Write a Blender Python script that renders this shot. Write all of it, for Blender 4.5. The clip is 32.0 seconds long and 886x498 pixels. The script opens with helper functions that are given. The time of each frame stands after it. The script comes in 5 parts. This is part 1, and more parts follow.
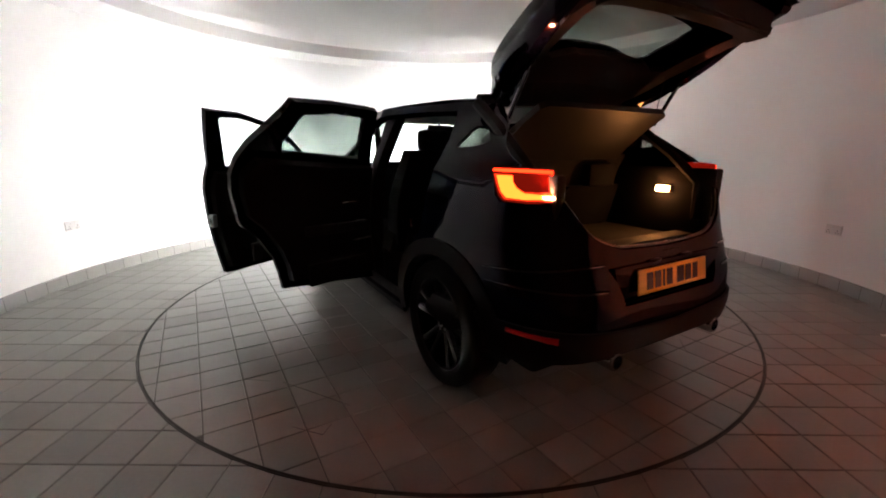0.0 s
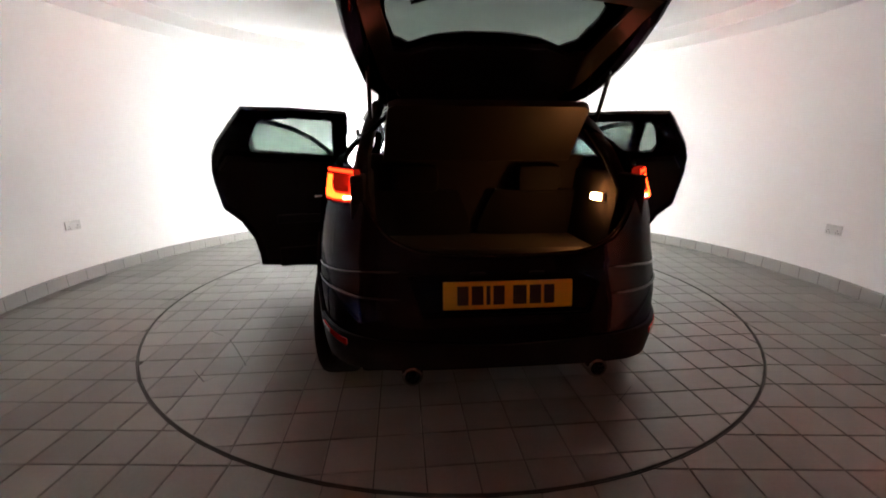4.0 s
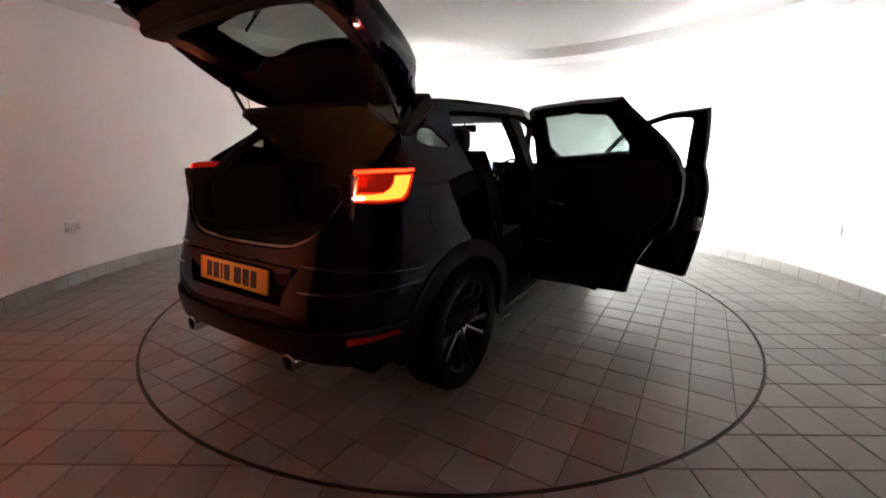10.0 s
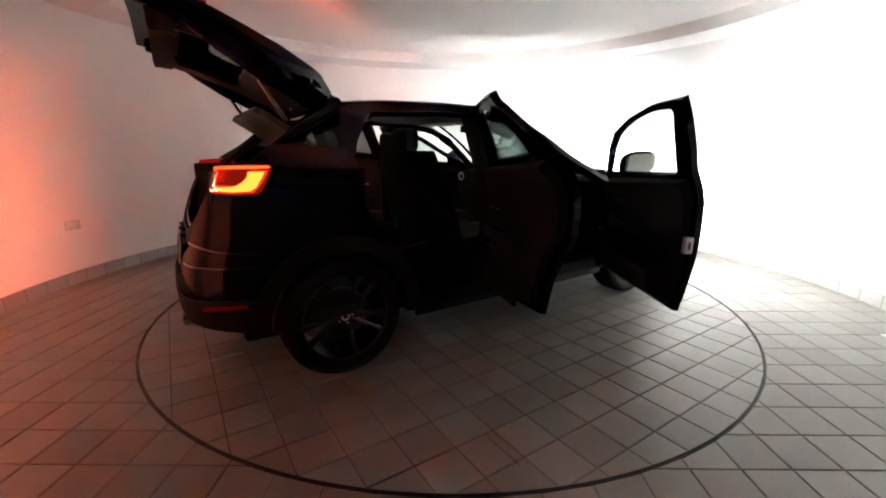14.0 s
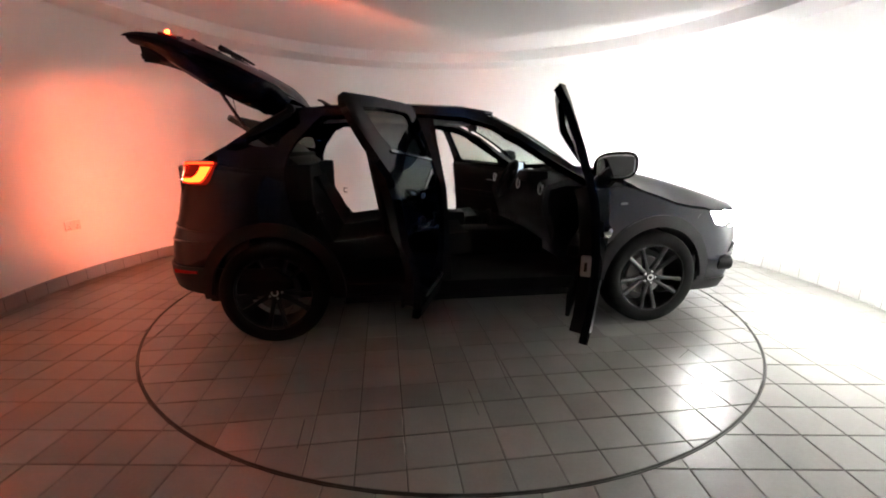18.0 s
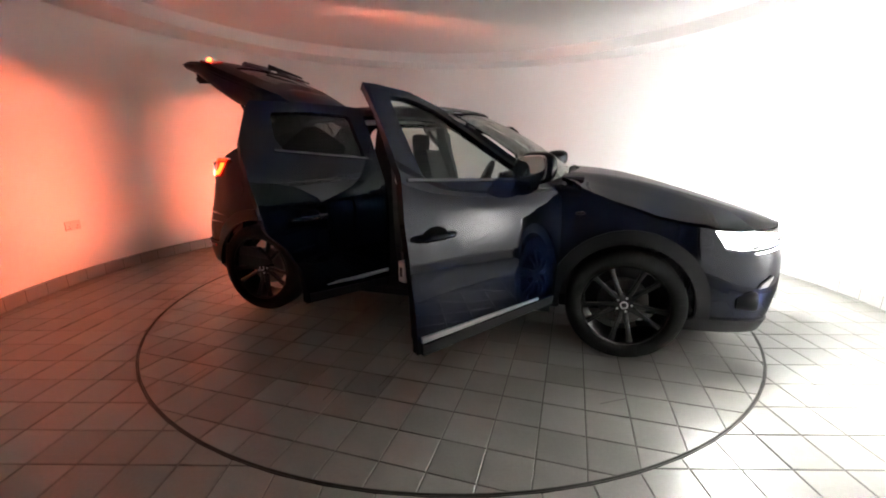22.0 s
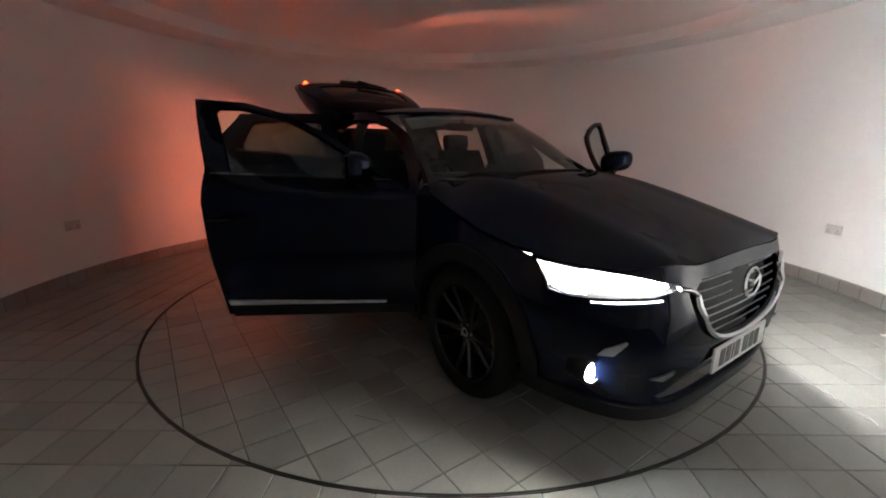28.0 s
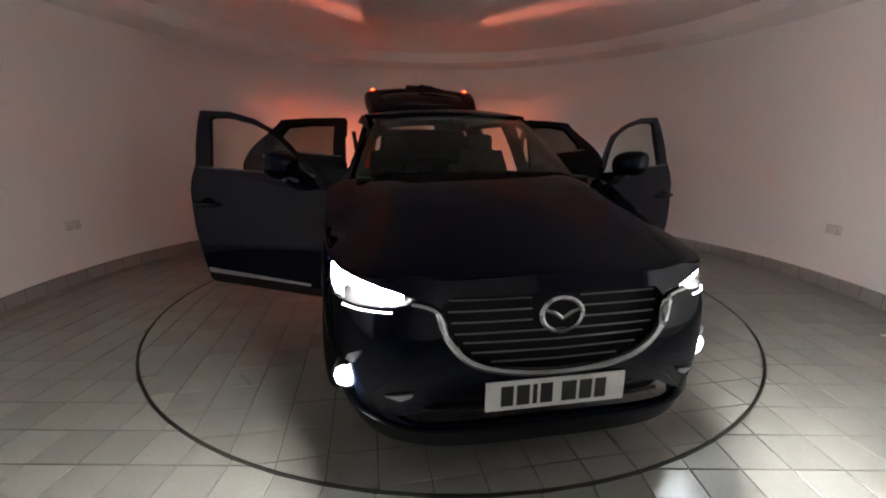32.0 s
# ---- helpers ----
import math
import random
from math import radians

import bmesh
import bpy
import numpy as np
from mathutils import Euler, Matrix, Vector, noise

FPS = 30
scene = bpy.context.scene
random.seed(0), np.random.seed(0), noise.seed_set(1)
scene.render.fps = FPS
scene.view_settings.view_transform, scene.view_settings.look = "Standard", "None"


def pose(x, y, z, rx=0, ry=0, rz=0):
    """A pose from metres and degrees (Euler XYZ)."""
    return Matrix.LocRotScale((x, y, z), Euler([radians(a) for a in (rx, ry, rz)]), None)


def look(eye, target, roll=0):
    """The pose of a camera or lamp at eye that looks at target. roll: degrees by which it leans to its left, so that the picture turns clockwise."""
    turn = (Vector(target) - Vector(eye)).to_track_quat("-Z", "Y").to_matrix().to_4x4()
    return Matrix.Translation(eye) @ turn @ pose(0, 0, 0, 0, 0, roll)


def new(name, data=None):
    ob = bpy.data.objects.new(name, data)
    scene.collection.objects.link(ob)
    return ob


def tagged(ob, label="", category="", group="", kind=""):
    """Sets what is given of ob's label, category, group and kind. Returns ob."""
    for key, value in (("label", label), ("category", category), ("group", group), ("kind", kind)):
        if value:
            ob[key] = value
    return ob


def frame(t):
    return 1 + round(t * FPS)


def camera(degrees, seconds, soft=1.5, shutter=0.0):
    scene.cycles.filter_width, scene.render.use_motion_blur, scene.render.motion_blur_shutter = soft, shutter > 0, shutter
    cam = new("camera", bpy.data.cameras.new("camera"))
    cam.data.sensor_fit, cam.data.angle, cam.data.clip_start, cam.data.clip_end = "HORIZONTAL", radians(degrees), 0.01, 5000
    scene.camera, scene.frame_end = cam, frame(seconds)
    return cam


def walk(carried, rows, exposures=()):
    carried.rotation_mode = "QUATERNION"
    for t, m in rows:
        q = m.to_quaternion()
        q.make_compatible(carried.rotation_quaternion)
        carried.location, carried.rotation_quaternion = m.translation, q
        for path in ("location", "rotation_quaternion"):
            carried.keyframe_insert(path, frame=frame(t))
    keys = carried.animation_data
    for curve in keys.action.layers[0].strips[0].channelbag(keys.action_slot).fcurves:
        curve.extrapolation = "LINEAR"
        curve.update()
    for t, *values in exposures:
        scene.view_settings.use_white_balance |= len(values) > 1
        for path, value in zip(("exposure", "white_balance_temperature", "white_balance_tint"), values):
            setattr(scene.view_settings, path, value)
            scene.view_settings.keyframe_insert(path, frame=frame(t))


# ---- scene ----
# The room is round, 3.44 m in radius, with the turntable's axis at the origin; the lens looks in from the entrance on the south side.
HEAD, SPIN = 121.25, -6.2683          # heading of the car at the start, and degrees turned per second
cam = camera(93.7, 32.0, soft=1.9)
EYE = (0.0, -3.504, 1.224)
VIEW = look(EYE, (-0.0134, -2.5324, 0.9887), 0.1)
EXPOSURES = ((0, 0.65), (3, 0.78), (7, 0.92), (13, 0.92), (18, 0.92), (23, 0.7), (25, 0.4), (27, 0.05), (28.5, -0.2), (32, -0.1))
walk(cam, [(0, VIEW), (32, VIEW)], EXPOSURES)

# ---- world and light: a closed room, lit by the lamps of the car alone ----
world = bpy.data.worlds.new("world")
scene.world = world
world.use_nodes = True
world.node_tree.nodes["Background"].inputs[0].default_value = (0.5, 0.55, 0.6, 1)
world.node_tree.nodes["Background"].inputs[1].default_value = 0.02

HEADLAMP, SPILL, FOGLAMP, TAILLAMP, BOOTLAMP = 17000.0, 5600.0, 900.0, 118000.0, 100.0


# ---- materials ----
def material(name, colour, rough=0.5, metal=0.0, coat=0.0, grain=0.0, scale=40.0, stain=0.0, stain_scale=3.0, bump=0.0, vary=0.0, emit=None, strength=0.0, spec=0.5):
    m = bpy.data.materials.new(name)
    m.use_nodes = True
    nt = m.node_tree
    b = nt.nodes["Principled BSDF"]
    b.inputs["Base Color"].default_value = (*colour, 1)
    b.inputs["Roughness"].default_value = rough
    b.inputs["Metallic"].default_value = metal
    b.inputs["Coat Weight"].default_value = coat
    b.inputs["Coat Roughness"].default_value = 0.04
    b.inputs["Specular IOR Level"].default_value = spec
    if emit:
        b.inputs["Emission Color"].default_value = (*emit, 1)
        b.inputs["Emission Strength"].default_value = strength
    if not (grain or stain or bump or vary):
        return m
    tex = nt.nodes.new("ShaderNodeTexCoord")
    fine = nt.nodes.new("ShaderNodeTexNoise")
    fine.inputs["Scale"].default_value, fine.inputs["Detail"].default_value = scale, 6
    place = tex.outputs["Object"]
    if vary:
        info = nt.nodes.new("ShaderNodeObjectInfo")
        away = nt.nodes.new("ShaderNodeVectorMath")
        away.operation = "MULTIPLY_ADD"
        away.inputs[1].default_value = (37.0, 23.0, 11.0)
        nt.links.new(info.outputs["Random"], away.inputs[0])
        nt.links.new(place, away.inputs[2])
        place = away.outputs[0]
    nt.links.new(place, fine.inputs["Vector"])
    coarse = nt.nodes.new("ShaderNodeTexNoise")
    coarse.inputs["Scale"].default_value, coarse.inputs["Detail"].default_value = stain_scale, 4
    nt.links.new(place, coarse.inputs["Vector"])

    def math_node(op, a, bb):
        n = nt.nodes.new("ShaderNodeMath")
        n.operation = op
        for i, v in enumerate((a, bb)):
            if isinstance(v, (int, float)):
                n.inputs[i].default_value = v
            else:
                nt.links.new(v, n.inputs[i])
        return n.outputs[0]

    f = math_node("MULTIPLY", math_node("SUBTRACT", fine.outputs["Fac"], 0.5), 2 * grain)
    c = math_node("MULTIPLY", math_node("SUBTRACT", coarse.outputs["Fac"], 0.5), 2 * stain)
    total = math_node("ADD", math_node("ADD", f, c), 1.0)
    if vary:
        total = math_node("ADD", total, math_node("MULTIPLY", math_node("SUBTRACT", info.outputs["Random"], 0.5), 2 * vary))
    mul = nt.nodes.new("ShaderNodeVectorMath")
    mul.operation = "SCALE"
    mul.inputs[0].default_value = colour
    nt.links.new(total, mul.inputs["Scale"])
    nt.links.new(mul.outputs[0], b.inputs["Base Color"])
    r = math_node("ADD", math_node("MULTIPLY", math_node("SUBTRACT", coarse.outputs["Fac"], 0.5), 0.16 * (1 if stain else 0)), rough)
    nt.links.new(r, b.inputs["Roughness"])
    if bump:
        bp = nt.nodes.new("ShaderNodeBump")
        bp.inputs["Strength"].default_value, bp.inputs["Distance"].default_value = bump, 0.002
        nt.links.new(fine.outputs["Fac"], bp.inputs["Height"])
        nt.links.new(bp.outputs[0], b.inputs["Normal"])
    return m


def glass_material(name, tint, gloss=1.0):
    """Thin pane: light passes straight through, tinted, and the surface mirrors by Fresnel."""
    m = bpy.data.materials.new(name)
    m.use_nodes = True
    nt = m.node_tree
    nt.nodes.remove(nt.nodes["Principled BSDF"])
    out = nt.nodes["Material Output"]
    tr = nt.nodes.new("ShaderNodeBsdfTransparent")
    tr.inputs[0].default_value = (*tint, 1)
    gl = nt.nodes.new("ShaderNodeBsdfGlossy")
    gl.inputs["Roughness"].default_value = 0.02
    fr = nt.nodes.new("ShaderNodeLayerWeight")
    fr.inputs["Blend"].default_value = 0.5
    pw = nt.nodes.new("ShaderNodeMath")
    pw.operation, pw.inputs[1].default_value = "POWER", 5.0
    nt.links.new(fr.outputs["Facing"], pw.inputs[0])
    sc = nt.nodes.new("ShaderNodeMath")
    sc.operation, sc.inputs[1].default_value, sc.inputs[2].default_value = "MULTIPLY_ADD", 0.7 * gloss, 0.03
    nt.links.new(pw.outputs[0], sc.inputs[0])
    mix = nt.nodes.new("ShaderNodeMixShader")
    nt.links.new(sc.outputs[0], mix.inputs[0])
    nt.links.new(tr.outputs[0], mix.inputs[1])
    nt.links.new(gl.outputs[0], mix.inputs[2])
    nt.links.new(mix.outputs[0], out.inputs[0])
    return m


def lamp_material(name, colour, strength, base=0.3):
    m = bpy.data.materials.new(name)
    m.use_nodes = True
    b = m.node_tree.nodes["Principled BSDF"]
    b.inputs["Base Color"].default_value = (*[base * c for c in colour], 1)
    b.inputs["Specular IOR Level"].default_value = 0.0
    b.inputs["Emission Color"].default_value = (*colour, 1)
    b.inputs["Emission Strength"].default_value = strength
    return m


M_WALL = material("wall_paint", (0.905, 0.902, 0.89), 0.62, grain=0.02, scale=60, stain=0.03, stain_scale=0.8, bump=0.06)
M_CEIL = material("ceiling_paint", (0.91, 0.908, 0.897), 0.7, grain=0.02, scale=60, stain=0.02, stain_scale=1.0, bump=0.05)
M_SKIRT = material("skirting_tile", (0.27, 0.265, 0.25), 0.5, grain=0.06, scale=80, stain=0.08, stain_scale=5, vary=0.06, bump=0.05)
M_TILE = material("quarry_tile", (0.196, 0.194, 0.176), 0.36, grain=0.12, scale=90, stain=0.28, stain_scale=2.2, vary=0.11, bump=0.10)
M_DISC = material("turntable_tile", (0.202, 0.200, 0.182), 0.32, grain=0.12, scale=90, stain=0.32, stain_scale=2.6, vary=0.14, bump=0.10)
M_GROUT = material("disc_grout", (0.06, 0.056, 0.05), 0.9, grain=0.2, scale=150, stain=0.7, stain_scale=1.5)
M_GROUT_OUT = material("floor_grout", (0.085, 0.08, 0.072), 0.9, grain=0.2, scale=150, stain=0.6, stain_scale=1.3)
M_STEEL = material("worn_steel", (0.05, 0.048, 0.045), 0.5, 0.7, grain=0.2, scale=90, stain=0.2)
# near-black colour that stands for the shade in gaps and holes
M_GAP_BLACK = material("black_gap", (0.012, 0.012, 0.012), 0.8)
M_PLASTIC_W = material("white_plastic", (0.72, 0.72, 0.7), 0.35, grain=0.01, scale=60)
# grey of the unseen entrance closure, set for how much light returns
M_CLOSURE = material("grey_closure", (0.15, 0.147, 0.142), 0.8, grain=0.15, stain=0.2)
M_PAINT = material("deep_blue_paint", (0.0013, 0.0024, 0.0082), 0.5, 0.0, coat=0.29, grain=0.15, scale=900, stain=0.05, stain_scale=2, spec=0.0)
M_CLAD = material("grained_black_plastic", (0.009, 0.009, 0.0098), 0.55, spec=0.12, grain=0.2, scale=300, stain=0.15, stain_scale=6, bump=0.15)
M_TRIM = material("soft_black_trim", (0.009, 0.009, 0.010), 0.7, spec=0.12, grain=0.2, scale=250, stain=0.1, bump=0.1)
M_FABRIC = material("black_seat_cloth", (0.008, 0.008, 0.0085), 0.9, spec=0.15, grain=0.3, scale=500, stain=0.15, stain_scale=8, bump=0.25)
M_CARPET = material("boot_carpet", (0.006, 0.0055, 0.005), 0.95, grain=0.4, scale=400, stain=0.2, bump=0.3)
M_BOARD = material("parcel_shelf_felt", (0.013, 0.011, 0.009), 0.45, grain=0.25, scale=300, stain=0.15, bump=0.2)
M_HEADLINER = material("light_headlining", (0.42, 0.40, 0.37), 0.95, grain=0.05, scale=300, stain=0.05, bump=0.1)
M_MATT = material("matt_black", (0.004, 0.004, 0.004), 0.95, spec=0.0)
M_GLOSSB = material("gloss_black", (0.008, 0.008, 0.009), 0.14, coat=0.6)
M_CHROME = material("satin_chrome", (0.5, 0.51, 0.52), 0.16, 1.0, grain=0.03, scale=120)
M_SLAT = material("dull_silver", (0.22, 0.225, 0.23), 0.4, 0.9, grain=0.06, scale=200)
M_SCUFF = material("tyre_scuff", (0.05, 0.047, 0.043), 0.6, grain=0.4, scale=200, stain=0.4, stain_scale=12)
M_PAPER = material("white_paper", (0.75, 0.75, 0.73), 0.8, grain=0.03)
M_STRIP = material("bright_silver", (0.8, 0.81, 0.82), 0.28, 0.9, grain=0.03, scale=200)
M_SILVER = material("brushed_silver", (0.55, 0.56, 0.57), 0.3, 0.9, grain=0.06, scale=200)
M_TYRE = material("tyre_rubber", (0.006, 0.006, 0.006), 0.75, spec=0.1, grain=0.25, scale=160, stain=0.2, stain_scale=6, bump=0.1)
M_RIM = material("black_alloy", (0.006, 0.006, 0.007), 0.3, 0.0, coat=0.7, spec=0.2, grain=0.1, scale=200)
M_DISCBRAKE = material("brake_steel", (0.10, 0.098, 0.095), 0.4, 0.8, grain=0.1, scale=200)
M_GLASS = glass_material("clear_car_glass", (0.80, 0.86, 0.83))
M_PRIVACY = glass_material("tinted_rear_glass", (0.41, 0.455, 0.44))
M_LENS = glass_material("clear_lamp_cover", (0.95, 0.95, 0.95), 0.03)
M_REDLENS = glass_material("red_lamp_cover", (0.8, 0.09, 0.05), 0.5)
M_MIRROR = material("mirror_glass", (0.75, 0.85, 0.87), 0.02, 1.0)
M_PLATE_Y = material("yellow_plate", (0.75, 0.43, 0.01), 0.35, grain=0.03, scale=80, stain=0.05)
M_PLATE_W = material("white_plate", (0.72, 0.72, 0.70), 0.35, grain=0.03, scale=80, stain=0.05)
M_INK = material("black_plate_bars", (0.01, 0.01, 0.01), 0.5)
M_LAMP_W = lamp_material("headlamp_light", (1.0, 0.97, 0.94), HEADLAMP)
# light of an added strip that widens the headlamp's spread
M_LAMP_SPILL = lamp_material("spill_strip_glow", (1.0, 0.97, 0.94), SPILL)
M_LAMP_FOG = lamp_material("fog_lamp_light", (0.93, 0.97, 1.0), FOGLAMP)
# weak white glow: fills the lamp's face and whitens the added louvres
M_LAMP_WEAK = lamp_material("weak_lamp_glow", (1.0, 0.97, 0.94), 20.0, 0.002)
M_LAMP_G = lamp_material("gate_lamp_light", (1.0, 0.04, 0.008), 24.0)
M_LAMP_R = lamp_material("tail_lamp_light", (1.0, 0.020, 0.004), 6.5, 0.02)
M_LAMP_A = lamp_material("tail_lamp_core", (1.0, 0.040, 0.0042), 11.0, 0.02)
M_LAMP_BODY = lamp_material("tail_lamp_glow", (1.0, 0.03, 0.012), 0.12, 0.01)
M_LAMP_EDGE = lamp_material("tail_lamp_edge", (1.0, 0.035, 0.008), 0.9, 0.01)
# light of an added strip that throws the tail lamps' colour on the walls
M_LAMP_THROW = lamp_material("tail_lamp_throw", (1.0, 0.20, 0.10), TAILLAMP)
M_LAMP_BOOT = lamp_material("boot_lamp_light", (1.0, 0.38, 0.11), BOOTLAMP)
M_SCREEN = lamp_material("screen_glow", (0.6, 0.75, 0.9), 0.6)
M_REFLECTOR = material("red_reflector", (0.35, 0.01, 0.01), 0.2, coat=0.5)


# ---- mesh helpers ----
def part(name, bm, mat, parent=None, label="", smooth=True, kind="", category=""):
    """Links a bmesh as one mesh object, under a thing or a part where one is given."""
    me = bpy.data.meshes.new(name)
    bm.to_mesh(me)
    bm.free()
    me.materials.append(mat)
    if smooth:
        me.shade_smooth()
        me.set_sharp_from_angle(angle=radians(38))
    ob = new(name, me)
    if parent is not None:
        ob.parent = parent
    return tagged(ob, label, category, "", kind)


def box(bm, x0, x1, y0, y1, z0, z1, bevel=0.0, m=None):
    vs = bmesh.ops.create_cube(bm, size=1.0)["verts"]
    for v in vs:
        v.co = Vector(((x0 + x1) / 2 + v.co.x * (x1 - x0), (y0 + y1) / 2 + v.co.y * (y1 - y0), (z0 + z1) / 2 + v.co.z * (z1 - z0)))
    if bevel:
        es = list({e for v in vs for e in v.link_edges})
        res = bmesh.ops.bevel(bm, geom=es, offset=bevel, segments=2, affect="EDGES", profile=0.6)
        vs = list({v for f in res["faces"] for v in f.verts} | {v for v in vs if v.is_valid})
    if m is not None:
        bmesh.ops.transform(bm, matrix=m, verts=vs)
    return vs


def lathe(bm, profile, segs=48, m=None, start=0.0, end=2 * math.pi, closed=False):
    """Turns a profile of (radius, height) round the z axis."""
    full = abs(end - start - 2 * math.pi) < 1e-6
    count = segs if full else segs + 1
    rings = []
    for i in range(count):
        a = start + (end - start) * i / segs
        ring = []
        for r, h in profile:
            p = Vector((r * math.cos(a), r * math.sin(a), h))
            ring.append(bm.verts.new(m @ p if m is not None else p))
        rings.append(ring)
    n = len(profile)
    for i in range(segs):
        a, b = rings[i], rings[(i + 1) % count]
        for j in range(n if closed else n - 1):
            k = (j + 1) % n
            bm.faces.new((a[j], b[j], b[k], a[k]))
    return rings


def tube(bm, pts, r, segs=8, cap=True, flat=1.0):
    """A rod of radius r along points; flat scales it across."""
    pts = [Vector(p) for p in pts]
    rings = []
    for i, p in enumerate(pts):
        d = (pts[min(i + 1, len(pts) - 1)] - pts[max(i - 1, 0)]).normalized()
        side = d.cross(Vector((0, 0, 1)))
        side = side.normalized() if side.length > 1e-4 else Vector((1, 0, 0))
        up = side.cross(d)
        rr = r[i] if isinstance(r, (list, tuple)) else r
        rings.append([bm.verts.new(p + side * rr * math.cos(2 * math.pi * k / segs) + up * rr * flat * math.sin(2 * math.pi * k / segs)) for k in range(segs)])
    for a, b in zip(rings, rings[1:]):
        for k in range(segs):
            bm.faces.new((a[k], a[(k + 1) % segs], b[(k + 1) % segs], b[k]))
    if cap:
        bm.faces.new(rings[0][::-1])
        bm.faces.new(rings[-1])


def inside(px, py, poly):
    hit = False
    j = len(poly) - 1
    for i in range(len(poly)):
        xi, yi = poly[i]
        xj, yj = poly[j]
        if (yi > py) != (yj > py) and px < (xj - xi) * (py - yi) / (yj - yi) + xi:
            hit = not hit
        j = i
    return hit


def dense(poly, step):
    out = []
    for (x0, y0), (x1, y1) in zip(poly, poly[1:] + poly[:1]):
        n = max(1, int(math.hypot(x1 - x0, y1 - y0) / step + 0.5))
        out += [(x0 + (x1 - x0) * i / n, y0 + (y1 - y0) * i / n) for i in range(n)]
    return out


def smooth_poly(poly, rounds=2):
    """Chaikin corner cutting."""
    for _ in range(rounds):
        q = []
        for (x0, y0), (x1, y1) in zip(poly, poly[1:] + poly[:1]):
            q += [(0.75 * x0 + 0.25 * x1, 0.75 * y0 + 0.25 * y1), (0.25 * x0 + 0.75 * x1, 0.25 * y0 + 0.75 * y1)]
        poly = q
    return poly


def panel(fn, outer, holes=(), step=0.05, thick=0.02, shift=0.0, core=(0.0, 0.0, 0.7), edge=None):
    """A curved sheet with thickness: a flat outline with holes, meshed and laid on the surface fn(u, v)."""
    from mathutils.geometry import delaunay_2d_cdt
    edge = edge or step * 0.6
    loops = [dense(list(p), edge) for p in (outer, *holes)]
    pts, edges = [], []
    for lp in loops:
        b = len(pts)
        pts += lp
        edges += [(b + i, b + (i + 1) % len(lp)) for i in range(len(lp))]
    arr = np.array(pts)
    x0, y0 = arr.min(0)
    x1, y1 = arr.max(0)
    row = 0
    y = y0 + step / 2
    while y < y1:
        x = x0 + step * (0.5 if row % 2 else 0.25)
        while x < x1:
            if inside(x, y, loops[0]) and not any(inside(x, y, h) for h in loops[1:]):
                if np.min((arr[:, 0] - x) ** 2 + (arr[:, 1] - y) ** 2) > (0.45 * step) ** 2:
                    pts.append((x, y))
            x += step
        y += step
        row += 1
    vs, _, fs, *_ = delaunay_2d_cdt([Vector(p) for p in pts], edges, [], 0, 1e-6)
    bm = bmesh.new()
    e = 1e-3
    top, low = [], []
    mid = Vector(core)
    for v in vs:
        p = Vector(fn(v.x, v.y))
        n = (Vector(fn(v.x + e, v.y)) - p).cross(Vector(fn(v.x, v.y + e)) - p)
        n = n.normalized() if n.length > 1e-12 else Vector((0, 0, 1))
        ref = Vector((p.x - mid.x * 0 - 0.75 * p.x, p.y, p.z - mid.z))
        if core != (0.0, 0.0, 0.7):
            ref = p - mid
        if n.dot(ref) < 0:
            n.negate()
        p = p + n * shift
        top.append(bm.verts.new(p))
        low.append(bm.verts.new(p - n * thick) if thick else None)
    count = {}
    for f in fs:
        cx, cy = sum(vs[i].x for i in f) / len(f), sum(vs[i].y for i in f) / len(f)
        if not inside(cx, cy, loops[0]) or any(inside(cx, cy, h) for h in loops[1:]):
            continue
        try:
            bm.faces.new([top[i] for i in f])
            if thick:
                bm.faces.new([low[i] for i in f][::-1])
        except ValueError:
            continue
        for a, b in zip(f, f[1:] + f[:1]):
            count.setdefault(frozenset((a, b)), []).append((a, b))
    if thick:
        for uses in count.values():
            if len(uses) == 1:
                a, b = uses[0]
                bm.faces.new((top[b], top[a], low[a], low[b]))
    loose = [v for v in bm.verts if not v.link_faces]
    bmesh.ops.delete(bm, geom=loose, context="VERTS")
    bmesh.ops.recalc_face_normals(bm, faces=bm.faces)
    return bm


# ---- the room ----
R_WALL, R_DISC, H_WALL, R_SOFFIT, H_TOP = 3.44, 2.248, 2.42, 2.97, 2.553
DOOR_HALF = 1.9                                    # half width of the entrance behind the lens
GAP = math.asin(DOOR_HALF / R_WALL)
A0, A1 = -math.pi / 2 + GAP, 3 * math.pi / 2 - GAP


